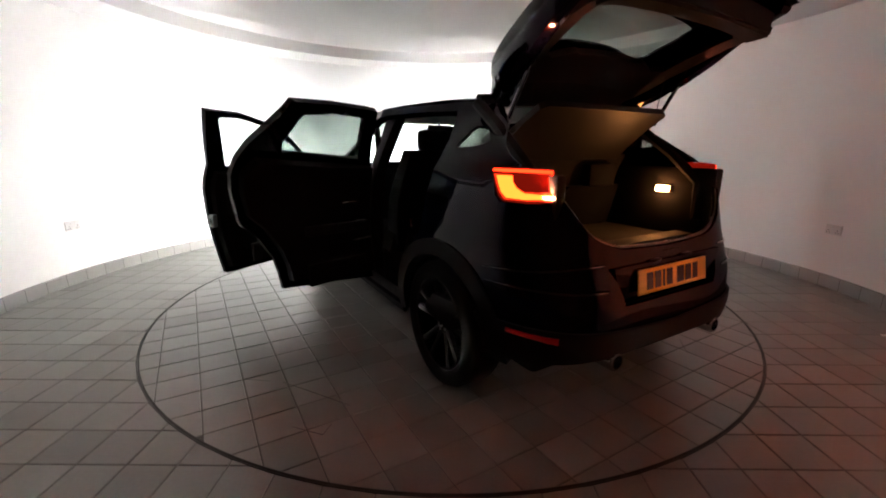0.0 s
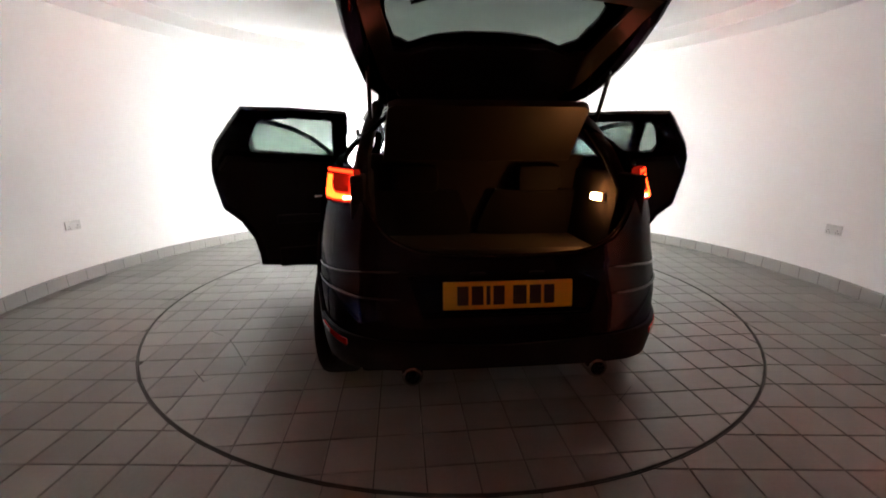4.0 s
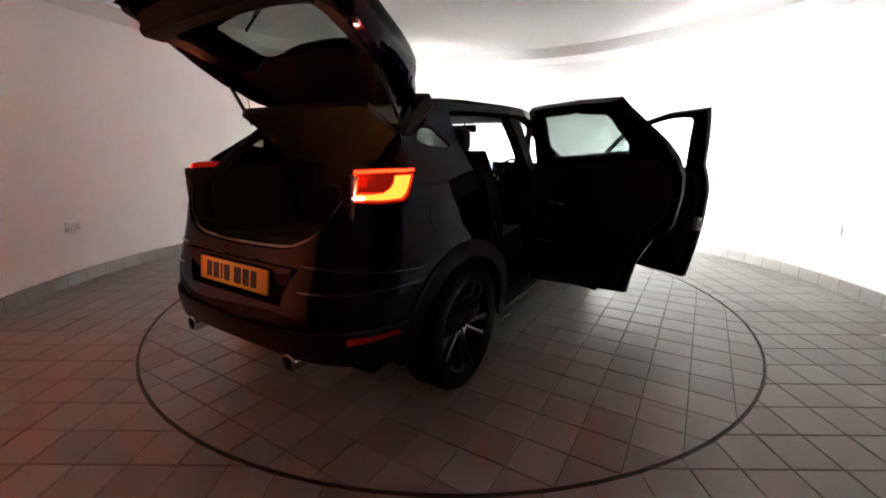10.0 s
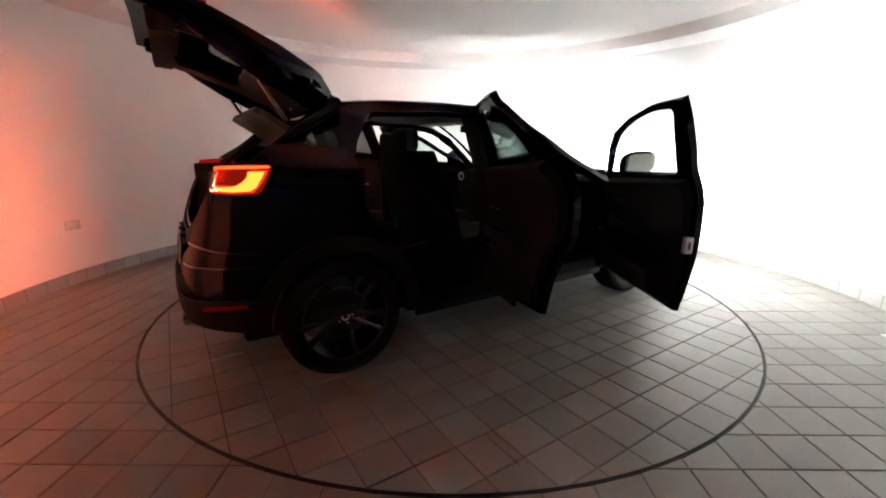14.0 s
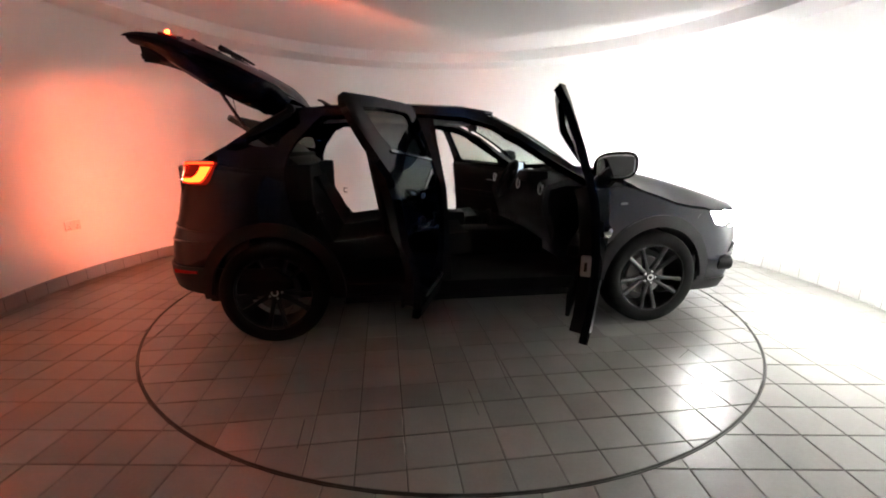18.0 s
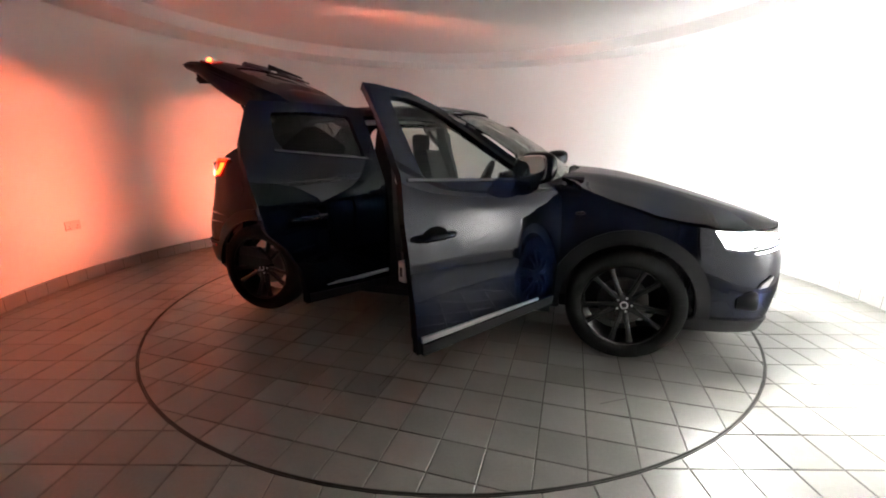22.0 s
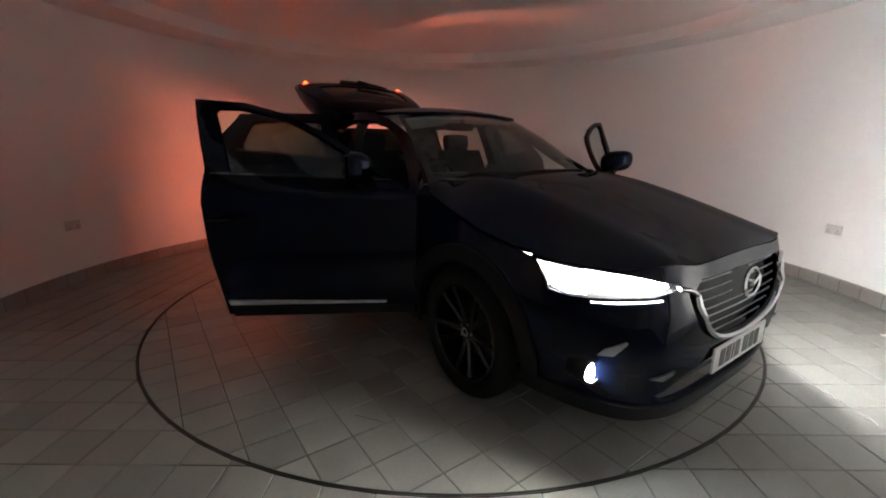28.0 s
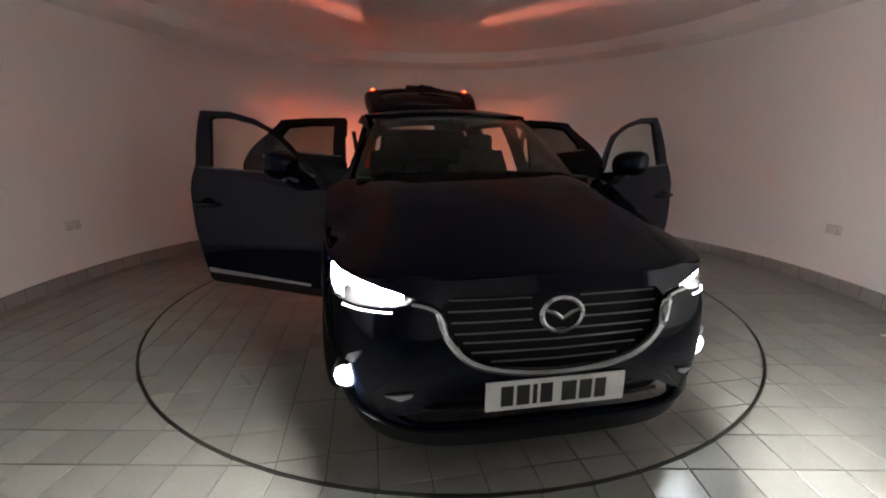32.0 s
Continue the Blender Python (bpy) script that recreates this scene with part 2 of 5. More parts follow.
def build_room():
    bm = bmesh.new()
    lathe(bm, [(R_WALL, -0.05), (R_WALL, H_WALL), (R_WALL + 0.15, H_WALL), (R_WALL + 0.15, -0.05)], 144, start=A0, end=A1, closed=True)
    part("wall_round", bm, M_WALL, label="smooth white painted curved wall", kind="structure")
    bm = bmesh.new()
    lathe(bm, [(R_WALL + 0.16, H_WALL + 0.004), (R_SOFFIT, H_WALL + 0.004), (R_SOFFIT, H_TOP), (R_SOFFIT + 0.05, H_TOP + 0.05), (R_WALL + 0.16, H_TOP + 0.05)], 144, closed=True)
    part("ceiling_soffit", bm, M_CEIL, label="white plastered ring-shaped lowered ceiling", kind="structure")
    bm = bmesh.new()
    lathe(bm, [(0.0, H_TOP + 0.004), (1.5, H_TOP + 0.004), (R_SOFFIT + 0.04, H_TOP + 0.004)], 144)
    part("ceiling", bm, M_CEIL, label="flat white round ceiling", kind="structure")
    # entrance behind the lens, closed by added unseen pieces: two cheeks, head, back sheet
    yj = -math.sqrt(R_WALL ** 2 - DOOR_HALF ** 2)
    for s, name in ((-1, "wall_entrance_west"), (1, "wall_entrance_east")):
        bm = bmesh.new()
        x0, x1 = sorted((s * (DOOR_HALF + 0.002), s * (DOOR_HALF + 0.152)))
        box(bm, x0, x1, -4.6, yj - 0.16, -0.05, H_WALL)
        part(name, bm, M_CLOSURE, label="unseen grey cheek wall added to close the entrance", kind="structure", smooth=False)
    bm = bmesh.new()
    box(bm, -DOOR_HALF - 0.15, DOOR_HALF + 0.15, -4.6, -2.0, H_WALL + 0.06, H_WALL + 0.2)
    part("ceiling_entrance", bm, M_CLOSURE, label="unseen grey ceiling added over the entrance", kind="structure", smooth=False)
    # unseen back sheet, added to soak up the light that leaves the room
    shutter = part("wall_curtain", box_mesh(-DOOR_HALF - 0.15, DOOR_HALF + 0.15, -4.68, -4.62, -0.05, H_WALL + 0.2), M_CLOSURE, label="unseen grey sheet added to close the entrance", kind="structure", smooth=False)
    # skirting of short tiles
    bm = bmesh.new()
    lathe(bm, [(R_WALL - 0.002, 0.0), (R_WALL - 0.008, 0.0), (R_WALL - 0.008, 0.112), (R_WALL - 0.002, 0.112)], 144, start=A0, end=A1, closed=True)
    base = part("baseboard", bm, M_GROUT, label="grey tiled skirting round the wall", kind="structure")
    n = 88
    step = (A1 - A0) / n
    bm = bmesh.new()
    hw = step / 2 - 0.0006
    lathe(bm, [(R_WALL - 0.003, 0.003), (R_WALL - 0.016, 0.003), (R_WALL - 0.018, 0.006), (R_WALL - 0.018, 0.108), (R_WALL - 0.014, 0.115), (R_WALL - 0.003, 0.117)], 3, start=-hw, end=hw, closed=True)
    first = None
    for i in range(n):
        if first is None:
            first = ob = part("skirting_tile", bm, M_SKIRT, base, smooth=False)
        else:
            ob = new("skirting_tile", first.data)
            ob.parent = base
        ob.rotation_euler = (0, 0, A0 + (i + 0.5) * step)


def box_mesh(*a, **k):
    bm = bmesh.new()
    box(bm, *a, **k)
    return bm


def socket(angle, z):
    """A double wall socket with its switches."""
    th = new("wall_socket")
    th.matrix_world = Matrix.Rotation(angle, 4, "Z") @ Matrix.Translation((R_WALL, 0, z))
    part("face_plate", box_mesh(-0.012, -0.001, -0.073, 0.073, -0.043, 0.043, bevel=0.003), M_PLASTIC_W, th)
    for s in (-1, 1):
        part("switch", box_mesh(-0.017, -0.0115, s * 0.018 - 0.008, s * 0.018 + 0.008, 0.012, 0.032, bevel=0.0015), M_PLASTIC_W, th)
        for dy, dz in ((0, -0.004), (-0.011, -0.024), (0.011, -0.024)):
            # thin black block on the plate stands for the hole's shade
            part("pin_hole", box_mesh(-0.0135, -0.0118, s * 0.042 + dy - 0.0035, s * 0.042 + dy + 0.0035, dz - 0.003, dz + 0.003), M_GAP_BLACK, th, smooth=False)
    return tagged(th, "white plastic double socket on the curved wall", "socket", "wall sockets")


# ---- tiled floor and turntable ----

def clip(poly, nx, ny, d, keep_less):
    """Cuts a polygon by the line nx x + ny y = d."""
    out = []
    for (x0, y0), (x1, y1) in zip(poly, poly[1:] + poly[:1]):
        a, b = nx * x0 + ny * y0 - d, nx * x1 + ny * y1 - d
        if not keep_less:
            a, b = -a, -b
        if a <= 0:
            out.append((x0, y0))
        if (a < 0 < b) or (b < 0 < a):
            t = a / (a - b)
            out.append((x0 + t * (x1 - x0), y0 + t * (y1 - y0)))
    return out


def tile_bm(bm, poly, tilt=(0, 0), z=0.0):
    cx, cy = sum(p[0] for p in poly) / len(poly), sum(p[1] for p in poly) / len(poly)
    rings = []
    for inset, h in ((0.0, -0.008), (0.0, -0.002), (0.0022, 0.0)):
        ring = []
        for x, y in poly:
            dx, dy = x - cx, y - cy
            k = max(0.0, 1 - inset / max(0.02, math.hypot(dx, dy) * 0.72))
            ring.append(bm.verts.new((cx + dx * k, cy + dy * k, z + h + tilt[0] * dx + tilt[1] * dy)))
        rings.append(ring)
    for a, b in zip(rings, rings[1:]):
        for i in range(len(poly)):
            j = (i + 1) % len(poly)
            bm.faces.new((a[i], a[j], b[j], b[i]))
    bm.faces.new(rings[-1])


def lay_tiles(parent, ox, oy, TX, TY, turn, r0, r1, near, mat, rng):
    """Square tiles of a ring r0 < r < r1; those in the stretch near() are pieces of their own, the rest one mesh."""
    rest = bmesh.new()
    made, whole = 0, None
    g = 0.0026
    co, si = math.cos(turn), math.sin(turn)
    for i in range(-22, 23):
        for j in range(-14, 31):
            x, y = ox + i * TX, oy + j * TY
            sq = [(x + g, y + g), (x + TX - g, y + g), (x + TX - g, y + TY - g), (x + g, y + TY - g)]
            sq = [(co * a - si * b, si * a + co * b) for a, b in sq]
            cx, cy = sum(p[0] for p in sq) / 4, sum(p[1] for p in sq) / 4
            rad = [math.hypot(*p) for p in sq]
            if min(rad) > r1 + 0.1 or max(rad) < r0 - 0.001:
                continue
            d = math.hypot(cx, cy) or 1.0
            poly = sq
            if max(rad) > r1 - 0.002:
                poly = clip(poly, cx / d, cy / d, r1 - 0.002, True)
            if r0 and min(rad) < r0 + 0.002:
                poly = clip(poly, cx / d, cy / d, r0 + 0.002, False)
            if len(poly) < 3:
                continue
            area = abs(sum(a[0] * b[1] - b[0] * a[1] for a, b in zip(poly, poly[1:] + poly[:1]))) / 2
            if area < 0.0006:
                continue
            tilt = (rng.uniform(-0.003, 0.003), rng.uniform(-0.003, 0.003))
            z = rng.uniform(-0.0008, 0.0)
            if near(cx, cy) and made < 300:
                made += 1
                if len(poly) == 4 and area > 0.9 * TX * TY:
                    if whole is None:
                        bm = bmesh.new()
                        tile_bm(bm, [(-TX / 2 + g, -TY / 2 + g), (TX / 2 - g, -TY / 2 + g), (TX / 2 - g, TY / 2 - g), (-TX / 2 + g, TY / 2 - g)])
                        whole = part("tile", bm, mat, parent, smooth=False)
                        ob = whole
                    else:
                        ob = new("tile", whole.data)
                        ob.parent = parent
                    ob.matrix_basis = Matrix.Translation((cx, cy, z)) @ Matrix.Rotation(turn, 4, "Z") @ Matrix.Rotation(tilt[0], 4, "Y") @ Matrix.Rotation(tilt[1], 4, "X")
                else:
                    bm = bmesh.new()
                    tile_bm(bm, poly, tilt, z)
                    part("tile", bm, mat, parent, smooth=False)
            else:
                tile_bm(rest, poly, tilt, z)
    part("tiles", rest, mat, parent, kind="stuff", smooth=False)


def build_floor():
    rng = random.Random(3)
    bm = bmesh.new()
    lathe(bm, [(R_DISC + 0.008, -0.006), (R_WALL + 0.1, -0.006)], 160)
    box(bm, -DOOR_HALF - 0.1, DOOR_HALF + 0.1, -4.7, -2.0, -0.05, -0.012)
    floor = part("floor", bm, M_GROUT_OUT, label="worn grey square tiled floor with dark joints", kind="structure", smooth=False)
    lay_tiles(floor, -0.681, -1.70, 0.2025, 0.2055, radians(0.35), R_DISC + 0.008, R_WALL, lambda x, y: y < 0.15 and y > -2.4, M_TILE, rng)
    bm = bmesh.new()
    lathe(bm, [(R_DISC + 0.004, -0.03), (R_DISC + 0.004, 0.001), (R_DISC + 0.008, 0.001), (R_DISC + 0.008, -0.03)], 160, closed=True)
    part("trim_floor_ring", bm, M_STEEL, label="worn steel edging ring round the turntable", kind="structure")
    # black sheet below the rim: the gap's shade put into its colour
    bm = bmesh.new()
    lathe(bm, [(R_DISC - 0.1, -0.035), (R_DISC + 0.04, -0.035)], 160)
    part("floor_pit", bm, M_GAP_BLACK, label="black sheet standing for the shade in the rim gap", kind="structure")
    disc = new("turntable")
    bm = bmesh.new()
    lathe(bm, [(0.0, -0.006), (R_DISC - 0.007, -0.006), (R_DISC - 0.007, -0.03), (0.0, -0.03)], 160)
    part("platter", bm, M_GROUT, disc, smooth=False)
    bm = bmesh.new()
    lathe(bm, [(R_DISC - 0.006, -0.03), (R_DISC - 0.006, 0.001), (R_DISC - 0.003, 0.001), (R_DISC - 0.002, -0.001), (R_DISC - 0.002, -0.03)], 160, closed=True)
    part("rim", bm, M_STEEL, disc, "worn dark steel rim")
    lay_tiles(disc, 0.118, -1.677, 0.2005, 0.2005, radians(DISC_TURN), 0.0, R_DISC - 0.006, lambda x, y: math.hypot(x, y) > 0.95, M_DISC, rng)
    # tyre scuffs and joints black with dirt
    for line in (((-0.84, 1.542), (-0.985, 1.447), (-1.218, 1.301)), ((-1.244, 1.576), (-1.368, 1.471), (-1.315, 1.418)), ((-0.70, 1.72), (-0.79, 1.60)), ((-0.923, -1.715), (-0.919, -1.904)), ((-0.123, -1.568), (-0.116, -1.784)), ((0.11, -1.196), (0.096, -1.598)), ((1.45, 1.05), (1.61, 0.93)), ((1.20, -1.40), (1.33, -1.31)), ((-1.62, -0.80), (-1.75, -0.66))):
        bm = bmesh.new()
        wide = rng.uniform(0.003, 0.006)
        edge = []
        for i, (x, y) in enumerate(line):
            a, b = line[max(0, i - 1)], line[min(len(line) - 1, i + 1)]
            d = Vector((b[0] - a[0], b[1] - a[1], 0)).normalized()
            w = wide * (0.4 if i in (0, len(line) - 1) else 1.0)
            edge.append((bm.verts.new((x - d.y * w, y + d.x * w, 0.0022)), bm.verts.new((x + d.y * w, y - d.x * w, 0.0022))))
        for a, b in zip(edge, edge[1:]):
            bm.faces.new((a[0], b[0], b[1], a[1]))
        part("scuff_mark", bm, M_SCUFF, disc, "dark tyre scuff", smooth=False)
    return tagged(disc, "round tiled turntable with a dark steel rim, turning", "turntable")


DISC_TURN = 0.4
build_room()
socket(radians(177.0), 0.535)
socket(radians(3.0), 0.525)
turntable = build_floor()
bm = bmesh.new()
box(bm, -0.025, 0.025, -0.012, 0.012, 0.0, 0.004, 0.001)
scrap = part("paper_scrap", bm, M_PAPER, None, "small white scrap of paper on the floor", category="litter")
scrap.location = (2.95, -0.878, 0.002)


# ---- the car: a small five-door crossover, x forward, y to its left, both doors each side and the tailgate open ----
Z_TAB = (0.18, 0.28, 0.45, 0.62, 0.80, 0.95, 1.02, 1.10, 1.25, 1.40, 1.475, 1.54)
B_TAB = (0.80, 0.84, 0.865, 0.878, 0.874, 0.862, 0.85, 0.825, 0.775, 0.72, 0.685, 0.62)
F_TAB = (2.16, 2.19, 2.215, 2.215, 2.178, 2.10, 2.0, 2.0, 2.0, 2.0, 2.0, 2.0)
R_TAB = (-1.88, -1.955, -1.985, -1.965, -1.905, -1.875, -1.86, -1.845, -1.86, -1.85, -1.85, -1.85)
XC, NREAR = 0.1, 5.0
AXLE_F, AXLE_R, HUB_Z, TYRE_R = 1.331, -1.238, 0.332, 0.335


def lin(x, xs, ys):
    return float(np.interp(x, xs, ys))


def nose(z):
    """How square the plan of the nose is at height z."""
    return lin(z, (0.40, 0.70), (5.3, 4.7))


def half_width(x, z):
    """Half the width of the body at x and height z."""
    b = lin(z, Z_TAB, B_TAB)
    a = (lin(z, Z_TAB, F_TAB) - XC) if x > XC else (XC - lin(z, Z_TAB, R_TAB))
    if x > XC and z > 1.0:
        a = max(a, 2.2)
    elif z > 1.15:
        a += (max(a, 2.2) - a) * min(1, (z - 1.15) / 0.1)
    q = min(0.995, abs((x - XC) / a))
    n = nose(z) if x > XC else NREAR
    y = b * (1 - q ** n) ** (1 / n)
    if z > 0.98:
        y -= 0.22 * max(0.0, x + 0.2) * min(1, (z - 0.98) / 0.35)
        y -= 0.24 * max(0.0, -0.2 - x) * min(1, max(0.0, z - 1.11) / 0.32) ** 1.2
    return y


def side(s):
    return lambda x, z: (x, s * half_width(x, z), z)


def front(y, z):
    b = lin(z, Z_TAB, B_TAB)
    q = min(0.985, abs(y) / b)
    return (XC + (lin(z, Z_TAB, F_TAB) - XC) * (1 - q ** nose(z)) ** (1 / nose(z)), y, z)


def rear(y, z):
    b = lin(z, Z_TAB, B_TAB)
    q = min(0.985, abs(y) / b)
    return (XC - (XC - lin(z, Z_TAB, R_TAB)) * (1 - q ** NREAR) ** (1 / NREAR), y, z)


def rear_wrap(s, inner=0.595, tip=-1.53):
    """The rear corner at height z, laid out by p: 0 at y = inner on the back, 1 where x = tip on the side."""
    made = {}

    def fn(p, z):
        k = round(z, 4)
        if k not in made:
            b, a = lin(z, Z_TAB, B_TAB), XC - lin(z, Z_TAB, R_TAB)
            ang = (math.pi / 2) * (0.5 - 0.5 * np.cos(np.linspace(0, math.pi, 400)))
            y, x = b * np.sin(ang) ** (2 / NREAR), XC - a * np.cos(ang) ** (2 / NREAR)
            l = np.concatenate(([0.0], np.cumsum(np.hypot(np.diff(x), np.diff(y)))))
            made[k] = (l, x, y, float(np.interp(inner, y, l)), float(np.interp(tip, x, l)))
        l, x, y, u0, u1 = made[k]
        u = u0 + p * (u1 - u0)
        return (float(np.interp(u, l, x)), s * float(np.interp(u, l, y)), z)
    return fn


HOOD_X = (0.85, 1.17, 1.37, 1.58, 1.79, 1.97, 2.10, 2.2)
HOOD_Z = (1.10, 1.078, 1.046, 0.995, 0.936, 0.881, 0.840, 0.806)


def hood_z(x, y):
    drop = 0.05 * min(1.0, max(0.0, (abs(y) - 0.5) / 0.3)) ** 1.5 * min(1.0, max(0.0, (x - 1.45) / 0.4))
    drop += lin(x, (1.0, 1.16, 1.45, 1.6, 1.72, 1.87, 2.0), (0.0, 0.2, 0.38, 0.32, 0.22, 0.13, 0.06)) * max(0.0, abs(y) - 0.55)
    return lin(x, HOOD_X, HOOD_Z) - drop - 0.028 * (abs(y) / 0.6) ** 2 + 0.012 * math.exp(-((abs(y) - 0.5) / 0.08) ** 2)


def roof_z(x, y):
    return lin(x, (-1.3, -1.1, -0.8, -0.4, 0.0, 0.2, 0.32), (1.475, 1.507, 1.535, 1.545, 1.535, 1.505, 1.475)) - 0.045 * (y / 0.6) ** 2


RAIL_X = (-1.30, -1.06, -0.9, -0.6, -0.3, 0.0, 0.19, 0.39, 0.59, 0.80, 0.93)
RAIL_Z = (1.415, 1.468, 1.485, 1.495, 1.492, 1.475, 1.425, 1.33, 1.20, 1.075, 1.0)


def rail(x, drop=0.0):
    return lin(x, RAIL_X, RAIL_Z) - drop


def arc(cx, cz, r, a0, a1, n=14, squash=1.0):
    return [(cx + r * math.cos(radians(a0 + (a1 - a0) * i / n)), cz + squash * r * math.sin(radians(a0 + (a1 - a0) * i / n))) for i in range(n + 1)]


R_ARCH, R_CLAD = 0.372, 0.445


def build_body(car):
    for s in (-1, 1):
        fn = side(s)
        # front wing, from the door cut to the corner of the bumper
        top = [(x, hood_z(x, half_width(x, 0.9)) - 0.012) for x in (0.93, 1.05, 1.17, 1.3, 1.45, 1.6, 1.7)]
        wing = [(0.93, 0.30)] + [(0.93, 0.95)] + top + [(1.74, 0.80), (1.80, 0.72), (1.84, 0.62), (1.855, 0.45)] + arc(AXLE_F, HUB_Z, R_CLAD - 0.012, 16, 176, 22) + [(0.95, 0.33)]
        part("front_wing", panel(fn, wing, thick=0.015), M_PAINT, car)
        # rear quarter with its small window
        quarter = [(-0.835, 0.36)] + arc(AXLE_R, HUB_Z, R_CLAD - 0.012, 10, 172, 22) + [
            (-1.74, 0.44), (-1.745, 0.75), (-1.72, 0.98), (-1.70, 1.0), (-1.60, 1.004), (-1.57, 1.03), (-1.525, 1.14), (-1.55, 1.152), (-1.64, 1.15), (-1.50, 1.235), (-1.36, 1.35), (-1.21, 1.445), (-1.06, 1.466), (-0.95, 1.48), (-0.865, 1.484), (-0.965, 1.385), (-1.065, 1.265), (-1.105, 1.184), (-1.121, 1.09), (-1.115, 1.0), (-1.082, 0.82), (-0.978, 0.70), (-0.90, 0.575), (-0.876, 0.47)]
        window = [(-1.37, 1.262), (-1.355, 1.248), (-1.31, 1.234), (-1.18, 1.228), (-1.163, 1.245), (-1.168, 1.32), (-1.185, 1.337), (-1.25, 1.334), (-1.28, 1.322)]
        part("rear_quarter", panel(fn, quarter, [window], thick=0.02), M_PAINT, car)
        part("quarter_window", panel(fn, window, thick=0.004, shift=-0.008), M_PRIVACY, car)
        # sill, pillars and roof rail: the frame round the doors
        sill = [(0.94, 0.255), (-0.82, 0.255), (-0.82, 0.36), (0.94, 0.36)]
        part("sill", panel(fn, sill, thick=0.10, shift=-0.035), M_CLAD, car, "black plastic sill")
        cladding = [(0.91, 0.24), (-0.80, 0.24), (-0.80, 0.29), (0.91, 0.29)]
        part("sill_cladding", panel(fn, cladding, thick=0.03, shift=0.006), M_CLAD, car)
        pillar_b = [(-0.10, 0.33), (-0.27, 0.33), (-0.28, 1.0), (-0.32, rail(-0.32, 0.03)), (-0.2, rail(-0.2, 0.03)), (-0.14, 1.0)]
        part("middle_pillar", panel(fn, pillar_b, thick=0.07, shift=-0.05), M_TRIM, car)
        xs = [-1.06, -0.9, -0.75, -0.6, -0.45, -0.3, -0.15, 0.0, 0.1, 0.19, 0.29, 0.39, 0.49, 0.59, 0.7, 0.8, 0.93]
        railing = [(x, rail(x)) for x in xs] + [(x, rail(x, 0.055)) for x in xs[::-1]]
        part("roof_rail", panel(fn, railing, thick=0.06), M_PAINT, car)
        jamb_a = [(0.93, 0.36), (0.86, 0.36), (0.86, 1.0), (0.93, 0.98)]
        part("front_jamb", panel(fn, jamb_a, thick=0.09, shift=-0.05), M_TRIM, car)
        for cx, name in ((AXLE_F, "front_arch_trim"), (AXLE_R, "rear_arch_trim")):
            ring = arc(cx, HUB_Z, R_CLAD, -6, 186, 34, 1.02) + arc(cx, HUB_Z, R_ARCH, 186, -6, 34)
            part(name, panel(fn, ring, thick=0.05, shift=0.012, step=0.04), M_CLAD, car, "black plastic wheel arch trim")
            bm = bmesh.new()
            lathe(bm, [(R_ARCH - 0.002, -0.13), (R_ARCH - 0.002, 0.14)], 30, Matrix.Translation((cx, s * 0.70, HUB_Z)) @ Matrix.Rotation(radians(90), 4, "X"), start=0.0, end=math.pi)
            part("wheel_housing", bm, M_TRIM, car)
    # bonnet
    xe = [front(y, 0.80)[0] - 0.004 for y in np.linspace(-0.80, 0.80, 25)]
    hood = [(x, float(y)) for x, y in zip(xe, np.linspace(-0.80, 0.80, 25))] + [(x, half_width(x, 0.9) - 0.006) for x in (1.7, 1.55, 1.4, 1.2, 1.05)] + [(0.98, 0.76)] + [(0.93 + 0.10 * (1 - (y / 0.7) ** 2), y) for y in (0.7, 0.35, 0.0, -0.35, -0.7)] + [(0.98, -0.76)] + [(x, -half_width(x, 0.9) + 0.006) for x in (1.05, 1.2, 1.4, 1.55, 1.7)]
    part("bonnet", panel(lambda x, y: (x, y, hood_z(x, y)), hood, thick=0.02, step=0.06), M_PAINT, car)
    # roof
    ys = lambda x: half_width(x, 1.475) - 0.004
    xr = (-1.08, -0.9, -0.6, -0.3, 0.0, 0.15)
    tail = [(-1.085, 0.0), (-1.10, 0.20), (-1.13, 0.34), (-1.175, 0.44), (-1.19, ys(-1.19))]
    roof = [(x, -y) for x, y in tail[:0:-1]] + tail + [(x, ys(x)) for x in xr[1:]] + [(0.24, 0.45), (0.28, 0.2), (0.29, 0.0), (0.28, -0.2), (0.24, -0.45)] + [(x, -ys(x)) for x in xr[:0:-1]]
    part("roof", panel(lambda x, y: (x, y, roof_z(x, y)), roof, thick=0.02, step=0.07), M_PAINT, car)
    part("headlining", panel(lambda x, y: (x, y, roof_z(x, y) - 0.045), [(x * 0.97, y * 0.93) for x, y in roof], thick=0.01, step=0.12), M_HEADLINER, car, "light grey cloth headlining")
    # windscreen: ruled between the header and the cowl
    def screen(u, v):
        y = u * (0.55 + 0.17 * v)
        x = 0.27 - 0.07 * (u * u) + v * (0.72 - 0.07 * u * u)
        z = 1.478 - 0.03 * u * u - v * 0.415 + 0.03 * math.sin(math.pi * v)
        return (x, y, z)
    part("windscreen", panel(screen, [(-1, 0), (1, 0), (1, 1), (-1, 1)], thick=0.005, step=0.1), M_GLASS, car)
    part("windscreen_band", panel(screen, [(-1, 0), (1, 0), (1, 1), (-1, 1)], [[(-0.94, 0.05), (0.94, 0.05), (0.94, 0.93), (-0.94, 0.93)]], thick=0.004, shift=-0.007, step=0.08), M_GLOSSB, car)
    bm = bmesh.new()
    box(bm, 0.93, 1.06, -0.70, 0.70, 1.035, 1.062, 0.01)
    part("cowl", bm, M_CLAD, car)
